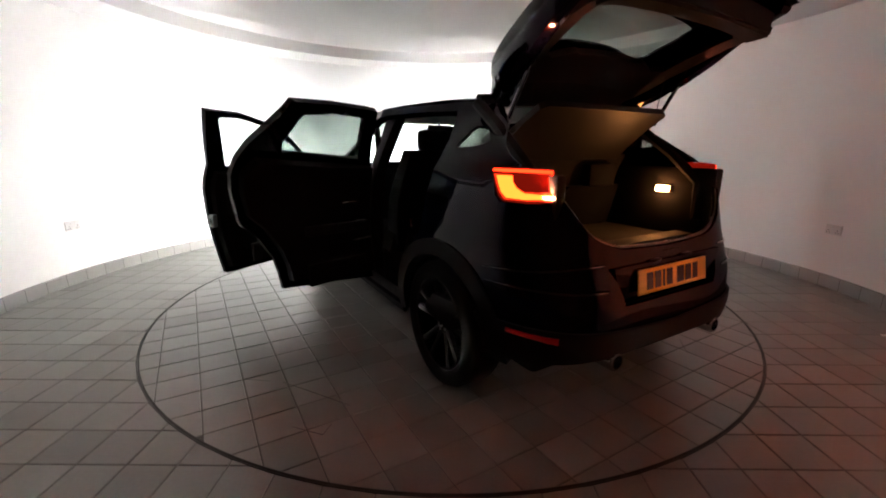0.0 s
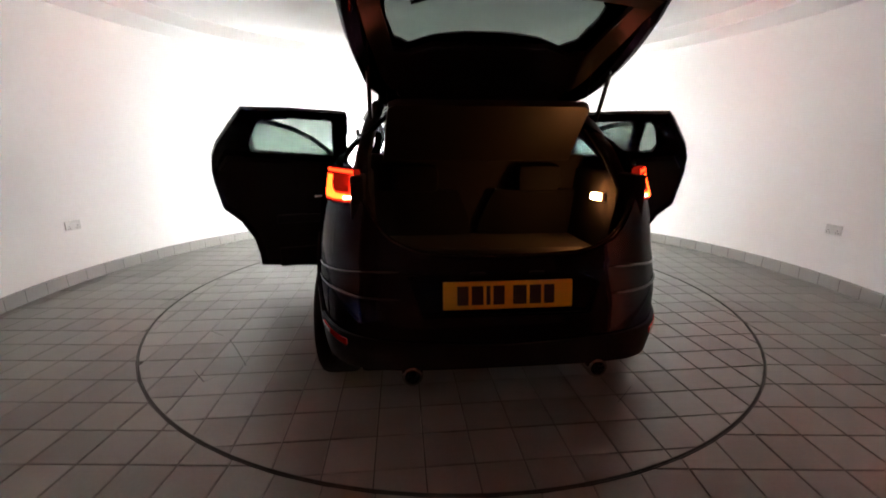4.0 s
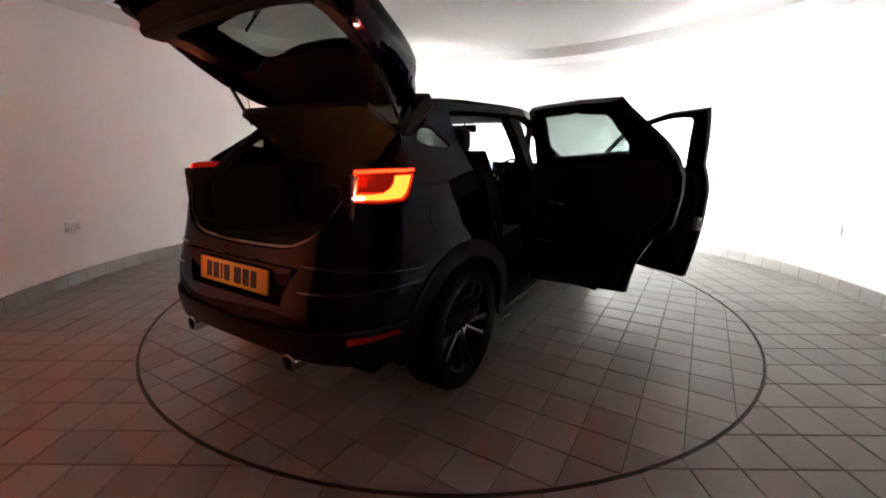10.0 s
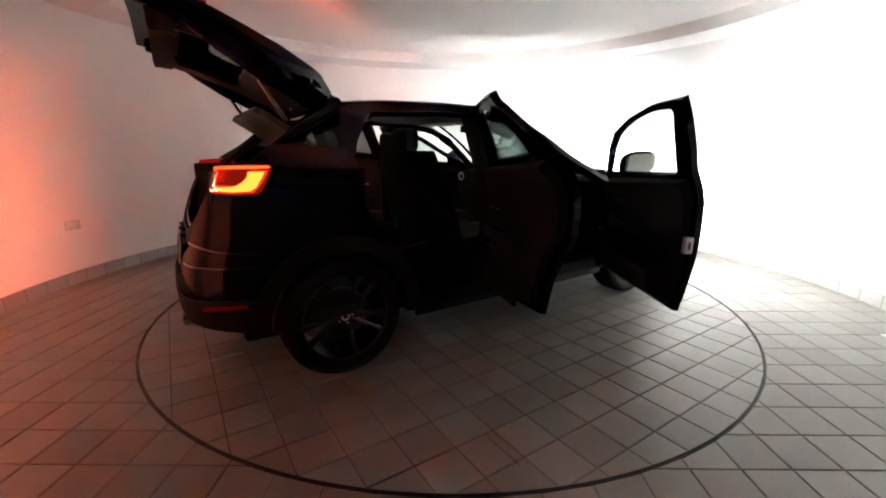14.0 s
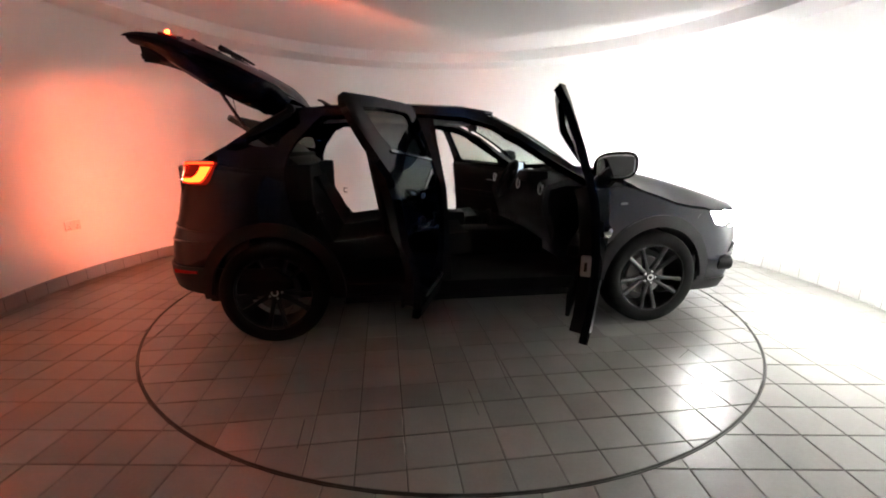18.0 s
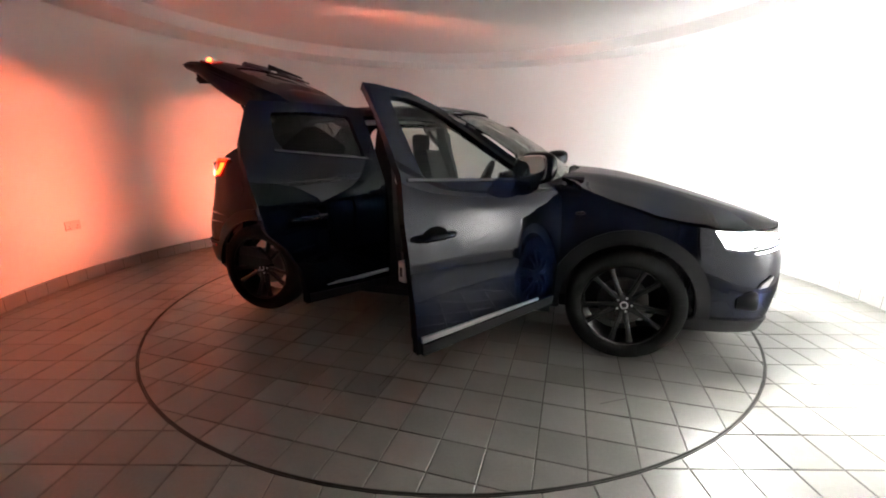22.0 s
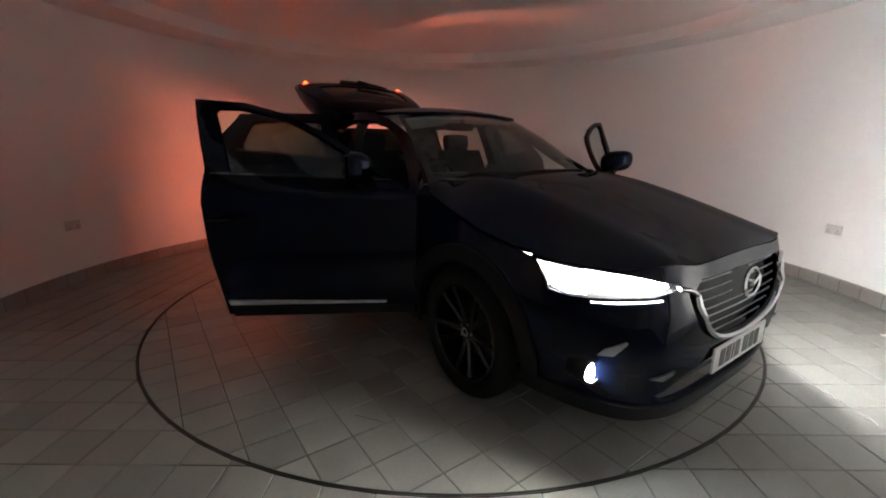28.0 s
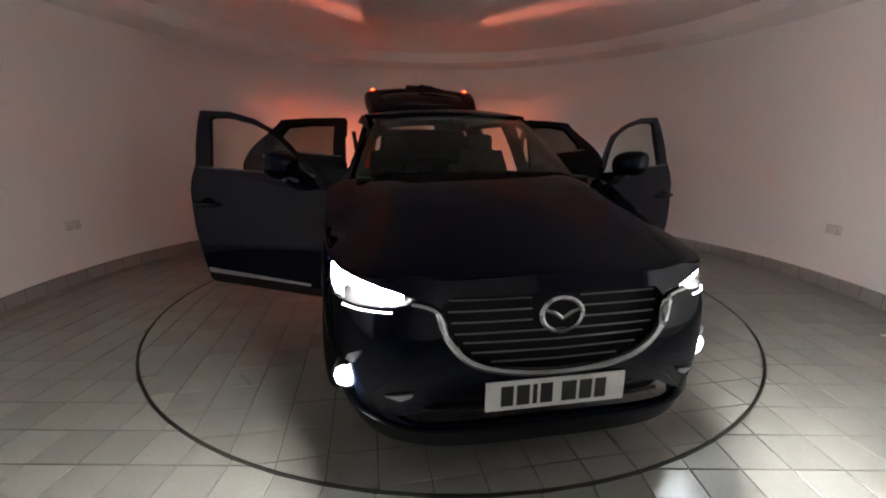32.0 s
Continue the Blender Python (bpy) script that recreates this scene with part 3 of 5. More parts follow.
    for y0, y1 in ((0.55, -0.05), (0.02, -0.52)):
        bm = bmesh.new()
        tube(bm, [(1.0, y0, 1.075), (0.985, (y0 + y1) / 2, 1.085), (0.965, y1, 1.087)], [0.011, 0.009, 0.006], 6)
        part("wiper", bm, M_CLAD, car)
    # front bumper, below the lamps
    yy = np.linspace(-0.80, 0.80, 41)
    lower = lambda y: 0.20 + 0.05 * (abs(y) / 0.8) ** 3
    upper = lambda y: min(0.84, hood_z(front(y, 0.80)[0], y) - 0.004)
    bumper = [(float(y), lower(y)) for y in yy] + [(0.82, 0.3), (0.83, 0.45), (0.83, 0.62), (0.82, 0.74)] + [(float(y), upper(y)) for y in yy[::-1]] + [(-0.82, 0.74), (-0.83, 0.62), (-0.83, 0.45), (-0.82, 0.3)]
    holes = [GRILLE, [(a, b) for a, b in INTAKE]] + [[(s * y, z) for y, z in LAMP_F] for s in (-1, 1)]
    part("front_bumper", panel(front, bumper, holes, thick=0.02, step=0.045), M_PAINT, car)
    lip = [(float(y), 0.165 + 0.05 * (abs(y) / 0.8) ** 3) for y in yy] + [(float(y), 0.235 + 0.06 * (abs(y) / 0.8) ** 3) for y in yy[::-1]]
    part("front_lip", panel(front, lip, thick=0.04, shift=0.012), M_CLAD, car, "black plastic lower lip")
    # rear bumper with its shelf, and the panels beside the boot opening
    rb = [(float(y), 0.35 - 0.03 * (abs(y) / 0.8) ** 4) for y in yy] + [(0.84, 0.36), (0.845, 0.6), (0.84, 0.74)] + [(float(y), 0.775) for y in yy[::-1]] + [(-0.84, 0.74), (-0.845, 0.6), (-0.84, 0.36)]
    part("rear_bumper", panel(rear, rb, [PLATE_BAY], thick=0.025, step=0.05), M_PAINT, car)
    skirt = [(float(y), 0.365 - 0.06 * (abs(y) / 0.8) ** 4) for y in yy] + [(0.85, 0.38), (0.85, 0.50)] + [(float(y), 0.50 - 0.04 * (1 - abs(y) / 0.8)) for y in yy[::-1]] + [(-0.85, 0.50), (-0.85, 0.38)]
    part("rear_skirt", panel(rear, skirt, thick=0.03, shift=0.014), M_CLAD, car, "black plastic lower bumper")
    bay = part("plate_recess", panel(lambda y, z: (rear(0, 0.66)[0] + 0.014, y, z), PLATE_BAY, thick=0.02), M_PAINT, car)
    lip = [(0.62, 1.08), (0.595, 1.05), (0.565, 1.0), (0.535, 0.95), (0.50, 0.90), (0.46, 0.862), (0.41, 0.836), (0.36, 0.817), (0.30, 0.804), (0.15, 0.796), (0.0, 0.793)]
    lip = lip + [(-y, z) for y, z in lip[-2::-1]]
    around = [(0.64, 1.09), (0.64, 1.008), (0.70, 1.0), (0.835, 1.0), (0.845, 0.765), (0.6, 0.77)]
    around = around + [(-y, z) for y, z in around[::-1]]
    part("boot_surround", panel(rear, around + lip[::-1], thick=0.03, step=0.04), M_PAINT, car)
    bm = bmesh.new()
    tube(bm, [(rear(y, z)[0] + 0.022, y, z + 0.004) for y, z in lip], 0.011, 8)
    part("boot_seal", bm, M_GLOSSB, car, "shiny black rubber boot seal")
    bm = bmesh.new()
    box(bm, -1.80, -1.70, -0.40, 0.40, 0.765, 0.790, 0.006)
    part("sill_plate", bm, M_CLAD, car, "black plastic loading sill")
    for s in (-1, 1):
        frame_pts = [(-1.74, s * 0.53, 0.84), (-1.70, s * 0.58, 1.04), (-1.52, s * 0.585, 1.19), (-1.33, s * 0.565, 1.33), (-1.12, s * 0.53, 1.45)]
        bm = bmesh.new()
        tube(bm, frame_pts, 0.035, 8, flat=0.8)
        part("boot_frame", bm, M_TRIM, car)
        part("rear_reflector", panel(rear, [(s * y, z) for y, z in ((0.64, 0.445), (0.76, 0.46), (0.76, 0.478), (0.64, 0.468))], thick=0.01, shift=0.018), M_REFLECTOR, car, "red reflector strip")
        bm = bmesh.new()
        lathe(bm, [(0.030, 0.0), (0.040, 0.002), (0.043, 0.01), (0.043, 0.14), (0.034, 0.14), (0.032, 0.02)], 24, Matrix.Translation((-1.985, s * 0.385, 0.335)) @ Matrix.Rotation(radians(90), 4, "Y"), closed=True)
        part("exhaust_tip", bm, M_CHROME, car, "dark chrome exhaust tip")
        for name, zz in (("upper_crease", lambda y: lin(y, (0.42, 0.56, 0.80), (0.752, 0.748, 0.722))), ("lower_crease", lambda y: lin(y, (0.40, 0.60, 0.80), (0.648, 0.650, 0.664)))):
            bm = bmesh.new()
            tube(bm, [(rear(y, zz(y))[0] - 0.001, s * y, zz(y)) for y in np.linspace(0.43, 0.80, 12)], [0.002] + [0.007] * 10 + [0.002], 8)
            part(name, bm, M_GLOSSB, car)
        belt = [(-0.22, s * 0.74, 1.36), (-0.20, s * 0.72, 1.20), (-0.17, s * 0.70, 0.95), (-0.15, s * 0.70, 0.55), (-0.16, s * 0.71, 0.40)]
        bm = bmesh.new()
        tube(bm, belt, 0.022, 6, flat=0.1)
        part("seat_belt", bm, M_TRIM, car)
        for x, z in ((-0.19, 0.72), (-0.93, 0.82)):
            bm = bmesh.new()
            y = half_width(x, z) - 0.045
            tube(bm, [(x + 0.02, s * y, z - 0.02), (x - 0.012, s * (y + 0.022), z - 0.02), (x - 0.012, s * (y + 0.022), z + 0.02), (x + 0.02, s * y, z + 0.02)], 0.006, 6)
            part("striker", bm, M_CHROME, car, "steel door striker")
        part("side_indicator", panel(side(s), [(1.02, 0.86), (1.075, 0.862), (1.07, 0.878), (1.025, 0.876)], thick=0.006, shift=0.006, step=0.02), M_GLOSSB, car)
    for s in (-1, 1):
        part("plate_lamp", box_mesh(-1.945, -1.925, s * 0.12 - 0.03, s * 0.12 + 0.03, 0.738, 0.748, bevel=0.003), M_CLAD, car)
    part("fuel_flap", panel(side(-1), smooth_poly([(-1.50, 0.86), (-1.33, 0.86), (-1.33, 1.0), (-1.50, 1.0)], 2), thick=0.004, shift=0.003, step=0.04), M_PAINT, car)
    bm = bmesh.new()
    tube(bm, [(-0.92, 0.0, 1.525), (-0.99, 0.0, 1.575), (-1.02, 0.0, 1.582)], [0.022, 0.010, 0.005], 8)
    part("roof_aerial", bm, M_GLOSSB, car)
    bm = bmesh.new()
    tube(bm, [(-1.12, -0.53, 1.47), (-1.14, 0, 1.50), (-1.12, 0.53, 1.47)], 0.03, 8)
    part("tailgate_header", bm, M_TRIM, car)
    # underside
    part("underbody", box_mesh(-1.72, 1.95, -0.62, 0.62, 0.21, 0.30, bevel=0.03), M_TRIM, car)


GRILLE = [(-0.405, 0.715), (-0.37, 0.748), (0.37, 0.748), (0.405, 0.715), (0.385, 0.62), (0.32, 0.535), (0.20, 0.485), (0.0, 0.47), (-0.20, 0.485), (-0.32, 0.535), (-0.385, 0.62)]
INTAKE = [(-0.50, 0.265), (0.50, 0.265), (0.56, 0.30), (0.42, 0.375), (0.30, 0.40), (-0.30, 0.40), (-0.42, 0.375), (-0.56, 0.30)]
LAMP_F = [(0.48, 0.738), (0.56, 0.760), (0.66, 0.780), (0.74, 0.790), (0.800, 0.800), (0.818, 0.783), (0.826, 0.75), (0.815, 0.700), (0.765, 0.680), (0.66, 0.696), (0.59, 0.704), (0.52, 0.718)]
PLATE_BAY = [(-0.34, 0.575), (0.34, 0.575), (0.40, 0.74), (-0.40, 0.74)]


def build_front_details(car):
    # grille
    bm = panel(lambda y, z: (front(y, z)[0] - 0.06, y, z), [(y * 1.02, z) for y, z in GRILLE], thick=0.02)
    grille = part("grille", bm, M_CLAD, car, "black grille with thin silver slats")
    for i in range(7):
        z = 0.506 + 0.037 * i
        w = lin(z, (0.47, 0.485, 0.535, 0.62, 0.715, 0.75), (0.02, 0.2, 0.31, 0.375, 0.40, 0.37)) - 0.012
        spans = [(-w, w)] if z < 0.63 else [(-w, -0.09), (0.09, w)]
        for a, b in spans:
            bm = bmesh.new()
            tube(bm, [(front(y, z)[0] - 0.02, y, z + 0.02 * abs(y) * (1 if z < 0.6 else 0.4)) for y in np.linspace(a, b, 9)], 0.0032, 6)
            part("slat", bm, M_SLAT, grille)
    pts = [(0.50, 0.728), (0.455, 0.722), (0.415, 0.705), (0.395, 0.62), (0.325, 0.53), (0.20, 0.485), (0.0, 0.466)]
    pts = pts + [(-y, z) for y, z in pts[-2::-1]]
    for _ in range(2):
        cut = [pts[0]]
        for (y0, z0), (y1, z1) in zip(pts, pts[1:]):
            cut += [(0.75 * y0 + 0.25 * y1, 0.75 * z0 + 0.25 * z1), (0.25 * y0 + 0.75 * y1, 0.25 * z0 + 0.75 * z1)]
        pts = cut + [pts[-1]]
    bm = bmesh.new()
    dp = []
    for (y0, z0), (y1, z1) in zip(pts, pts[1:]):
        dp += [(y0 + (y1 - y0) * k / 3, z0 + (z1 - z0) * k / 3) for k in range(3)]
    dp.append(pts[-1])
    tube(bm, [(front(y, z)[0] + 0.004, y, z) for y, z in dp], [0.012 if abs(y) > 0.42 else 0.019 for y, z in dp], 8, flat=0.8)
    part("grille_surround", bm, M_CHROME, car, "bright chrome wing-shaped surround")
    # plain oval badge: a ring with a bent bar
    bm = bmesh.new()
    m = Matrix.Translation((2.222, 0, 0.682)) @ Matrix.Rotation(radians(86), 4, "Y") @ Matrix.Diagonal((0.80, 1.0, 1.0, 1))
    lathe(bm, [(0.066, -0.006), (0.080, -0.004), (0.082, 0.004), (0.072, 0.010), (0.064, 0.006)], 40, m, closed=True)
    badge = part("badge", bm, M_CHROME, car, "round chrome emblem ring")
    for s in (-1, 1):
        bm = bmesh.new()
        tube(bm, [(2.226, 0, 0.669), (2.228, s * 0.03, 0.692), (2.226, s * 0.07, 0.704)], [0.008, 0.009, 0.004], 6)
        part("badge_bar", bm, M_CHROME, badge)
    bm = panel(lambda y, z: (front(y, z)[0] - 0.10, y, z), [(y, z) for y, z in INTAKE], thick=0.02)
    part("lower_intake", bm, M_CLAD, car, "black lower air intake")
    for z in (0.30, 0.345):
        bm = bmesh.new()
        tube(bm, [(front(y, z)[0] - 0.05, y, z) for y in np.linspace(-0.47, 0.47, 9)], 0.008, 6)
        part("intake_bar", bm, M_CLAD, car)
    number_plate(car, Matrix.Translation((2.222, 0, 0.392)) @ Matrix.Rotation(radians(90), 4, "Z"), M_PLATE_W, "white front number plate with dark bars")
    number_plate(car, Matrix.Translation((-1.955, 0, 0.661)) @ Matrix.Rotation(radians(-90), 4, "Z") @ Matrix.Rotation(radians(-8), 4, "X"), M_PLATE_Y, "yellow rear number plate with dark bars")
    for s in (-1, 1):
        poly = [(s * y, z) for y, z in LAMP_F]
        inset = lambda d: (lambda y, z: (front(y, z)[0] - d, y, z))
        deep = lambda d: (lambda y, z: (front(min(abs(y) + 0.055, 0.825), z)[0] - d, y, z))
        lamp = part("headlamp", panel(deep(0.11), poly, thick=0.02, step=0.03), M_MATT, car, "lit white headlamp unit")
        cx, cz = 0.67 * s, 0.745
        glow = [(cx + (y - cx) * 0.80, cz + (z - cz) * 0.98) for y, z in poly]
        part("lit_reflector", panel(deep(0.08), glow, thick=0.006, step=0.03), M_LAMP_WEAK, lamp, "glowing white reflector")
        bm = bmesh.new()
        rim = dense(poly, 0.03)
        a = [bm.verts.new(inset(0.003)(y, z)) for y, z in rim]
        b = [bm.verts.new(deep(0.12)(y, z)) for y, z in rim]
        for q in range(len(rim)):
            bm.faces.new((a[q], a[(q + 1) % len(rim)], b[(q + 1) % len(rim)], b[q]))
        part("lamp_bucket", bm, M_MATT, lamp)
        for y0, y1 in [(0.53 + 0.034 * k, 0.562 + 0.034 * k) for k in range(8)]:
            low, top = (lambda y: lin(y, (0.53, 0.59, 0.66, 0.77, 0.815), (0.722, 0.711, 0.703, 0.690, 0.706))), (lambda y: lin(y, (0.475, 0.56, 0.66, 0.76, 0.82), (0.726, 0.746, 0.766, 0.780, 0.786)))
            x = deep(0.024)(s * y1, 0.757)[0]
            quad = [(s * y0, low(y0)), (s * y1, low(y1)), (s * y1, top(y1)), (s * y0, top(y0))]
            bm = bmesh.new()
            bm.faces.new([bm.verts.new((x - 0.45 * (z - low(y0)), y, z)) for y, z in quad])
            part("light_module", bm, M_LAMP_W, lamp, "glowing white light module", smooth=False)
            ya, yb = sorted((s * y0, s * y1))
            fore = 0.045 if y1 < 0.78 else 0.016
            # added fins narrow the beam sideways; their glow lets them pass as lit
            for y in (ya - 0.0009, yb + 0.0009):
                bm = bmesh.new()
                bm.faces.new([bm.verts.new(v) for v in ((x - 0.05, y, low(abs(y)) - 0.004), (x + fore, y, low(abs(y)) - 0.004), (x + fore, y, top(abs(y)) + 0.004), (x - 0.05, y, top(abs(y)) + 0.004))])
                part("beam_fin", bm, M_LAMP_WEAK, lamp, smooth=False)
            part("module_back", box_mesh(x - 0.06, x - 0.052, ya - 0.0008, yb + 0.0008, min(low(y0), low(y1)) - 0.003, max(top(y0), top(y1)) + 0.003), M_MATT, lamp, smooth=False)
            # added louvres across the beam, glowing so they don't show dark
            for k in range(11):
                z = 0.680 + 0.0115 * k
                if low(y0) - 0.004 < z < top(y1) + 0.004:
                    bm = bmesh.new()
                    bm.faces.new([bm.verts.new(v) for v in ((x + 0.004, ya, z), (x + 0.004, yb, z), (x + 0.013, yb, z), (x + 0.013, ya, z))])
                    part("louvre_blade", bm, M_LAMP_WEAK, lamp, "added louvre blade, glowing white with the lamp", smooth=False)
        # added emitter strip: spreads the headlamp's light upward and sideways
        spill = [(0.53, 0.746), (0.60, 0.763), (0.66, 0.773), (0.735, 0.778), (0.735, 0.764), (0.66, 0.759), (0.60, 0.750), (0.53, 0.734)]
        end = [(0.74, 0.784), (0.772, 0.785), (0.783, 0.772), (0.788, 0.74), (0.783, 0.702), (0.765, 0.689), (0.735, 0.693)]
        part("lamp_end", panel(inset(0.012), [(s * y, z) for y, z in end], thick=0.003, step=0.02), M_LAMP_WEAK, lamp, "glowing outer end of the lamp")
        part("spill_strip", panel(inset(0.010), [(s * y, z) for y, z in spill], thick=0.003, step=0.02), M_LAMP_SPILL, lamp, "added white emitter strip that widens the headlamp's light")
        part("lamp_cover", panel(front, poly, thick=0.004, step=0.03), M_LENS, lamp, "clear lamp cover")
        # fog lamp in its pocket, with a bright blade beside it
        fy, fz = s * 0.735, 0.400
        fx = front(fy, fz)[0]
        m = Matrix.Translation((fx, fy, fz)) @ Matrix.Rotation(s * radians(10), 4, "Z") @ Matrix.Rotation(radians(89), 4, "Y")
        bm = bmesh.new()
        lathe(bm, [(0.0, -0.04), (0.042, -0.04), (0.042, 0.022), (0.050, 0.024), (0.056, 0.010), (0.056, -0.07), (0.0, -0.07)], 28, m)
        fog = part("fog_lamp", bm, M_CLAD, car, "round lit fog lamp")
        bm = bmesh.new()
        lathe(bm, [(0.0, 0.014), (0.02, 0.013), (0.0415, 0.006)], 28, m)
        part("fog_light", bm, M_LAMP_FOG, fog, "glowing white fog light")
        for blade in ([(0.728, 0.474), (0.716, 0.502), (0.672, 0.540), (0.668, 0.534), (0.698, 0.480)], [(0.595, 0.392), (0.50, 0.417), (0.508, 0.400), (0.545, 0.380)]):
            part("bumper_blade", panel(front, [(s * y, z) for y, z in blade], thick=0.012, shift=0.010, step=0.02), M_SLAT, car, "dull silver bumper blade")
        strip = [(s * y, z) for y, z in ((0.565, 0.689), (0.65, 0.681), (0.735, 0.669), (0.735, 0.673), (0.65, 0.686), (0.565, 0.694))]
        part("running_light", panel(front, strip, thick=0.006, shift=0.004, step=0.02), M_LAMP_WEAK, car, "glowing white running light strip")


def number_plate(car, m, mat, label):
    """A plate of 520 by 111 mm whose characters are plain dark bars."""
    plate = part("number_plate", box_mesh(-0.26, 0.26, -0.004, 0.004, -0.0555, 0.0555, bevel=0.002), mat, car, label)
    plate.matrix_basis = m
    x = -0.205
    for i, (w, gap) in enumerate(((0.045, 0.012), (0.047, 0.012), (0.016, 0.012), (0.045, 0.034), (0.055, 0.012), (0.047, 0.012), (0.042, 0.0))):
        part("plate_bar", box_mesh(x, x + w, -0.0055, -0.004, -0.038, 0.038), M_INK, plate, smooth=False)
        x += w + gap
    return plate


def wheel(car, x, s):
    """An alloy wheel with ten spokes; s is the side it is on."""
    m = Matrix.Translation((x, s * 0.755, HUB_Z)) @ Matrix.Rotation(radians(-90 * s), 4, "X")
    bm = bmesh.new()
    lathe(bm, [(0.238, -0.105), (0.246, 0.05), (0.243, 0.09), (0.236, 0.096), (0.230, 0.088), (0.232, 0.04), (0.215, -0.09)], 60, closed=True)
    rim = part("wheel", bm, M_RIM, car, "gloss black alloy wheel")
    rim.matrix_basis = m
    bm = bmesh.new()
    prof = [(0.236, -0.10), (0.26, -0.108), (0.30, -0.105), (0.322, -0.092), (0.333, -0.07), (TYRE_R, -0.03), (TYRE_R, 0.03), (0.333, 0.07), (0.322, 0.092), (0.302, 0.104), (0.28, 0.108), (0.262, 0.105), (0.248, 0.096), (0.238, 0.085)]
    lathe(bm, prof, 72)
    part("tyre", bm, M_TYRE, rim, "black rubber tyre")
    bm = bmesh.new()
    lathe(bm, [(0.0, 0.0), (0.14, 0.0), (0.145, -0.02), (0.0, -0.02)], 40)
    part("brake_disc", bm, M_DISCBRAKE, rim)
    for k in range(10):
        a = 2 * math.pi * k / 10 + (0.09 if k % 2 else -0.09)
        bm = bmesh.new()
        vs = []
        for r, w, h, d in ((0.045, 0.017, 0.062, 0.035), (0.12, 0.012, 0.070, 0.03), (0.20, 0.013, 0.082, 0.025), (0.233, 0.018, 0.084, 0.03)):
            vs.append([bm.verts.new((r, -w, h - 0.006)), bm.verts.new((r, -w * 0.4, h)), bm.verts.new((r, w * 0.4, h)), bm.verts.new((r, w, h - 0.006)), bm.verts.new((r, w, h - d)), bm.verts.new((r, -w, h - d))])
        for p, q in zip(vs, vs[1:]):
            for i in range(6):
                bm.faces.new((p[i], p[(i + 1) % 6], q[(i + 1) % 6], q[i]))
        bm.faces.new(vs[0])
        bm.faces.new(vs[-1])
        bmesh.ops.recalc_face_normals(bm, faces=bm.faces)
        ob = part("spoke", bm, M_RIM, rim)
        ob.rotation_euler = (0, 0, a)
    bm = bmesh.new()
    lathe(bm, [(0.0, 0.072), (0.026, 0.071), (0.03, 0.066), (0.055, 0.062), (0.06, 0.03)], 32)
    part("hub", bm, M_RIM, rim)
    bm = bmesh.new()
    lathe(bm, [(0.014, 0.0725), (0.020, 0.0745), (0.024, 0.0725)], 24)
    part("hub_emblem", bm, M_SILVER, rim, "silver hub emblem ring")
    for k in range(5):
        bm = bmesh.new()
        a = 2 * math.pi * k / 5
        lathe(bm, [(0.0, 0.068), (0.007, 0.067), (0.009, 0.06)], 6, Matrix.Translation((0.042 * math.cos(a), 0.042 * math.sin(a), 0)))
        part("wheel_nut", bm, M_SILVER, rim)


def shifted(fn, origin):
    o = Vector(origin)
    return lambda u, v: tuple(Vector(fn(u, v)) - o)


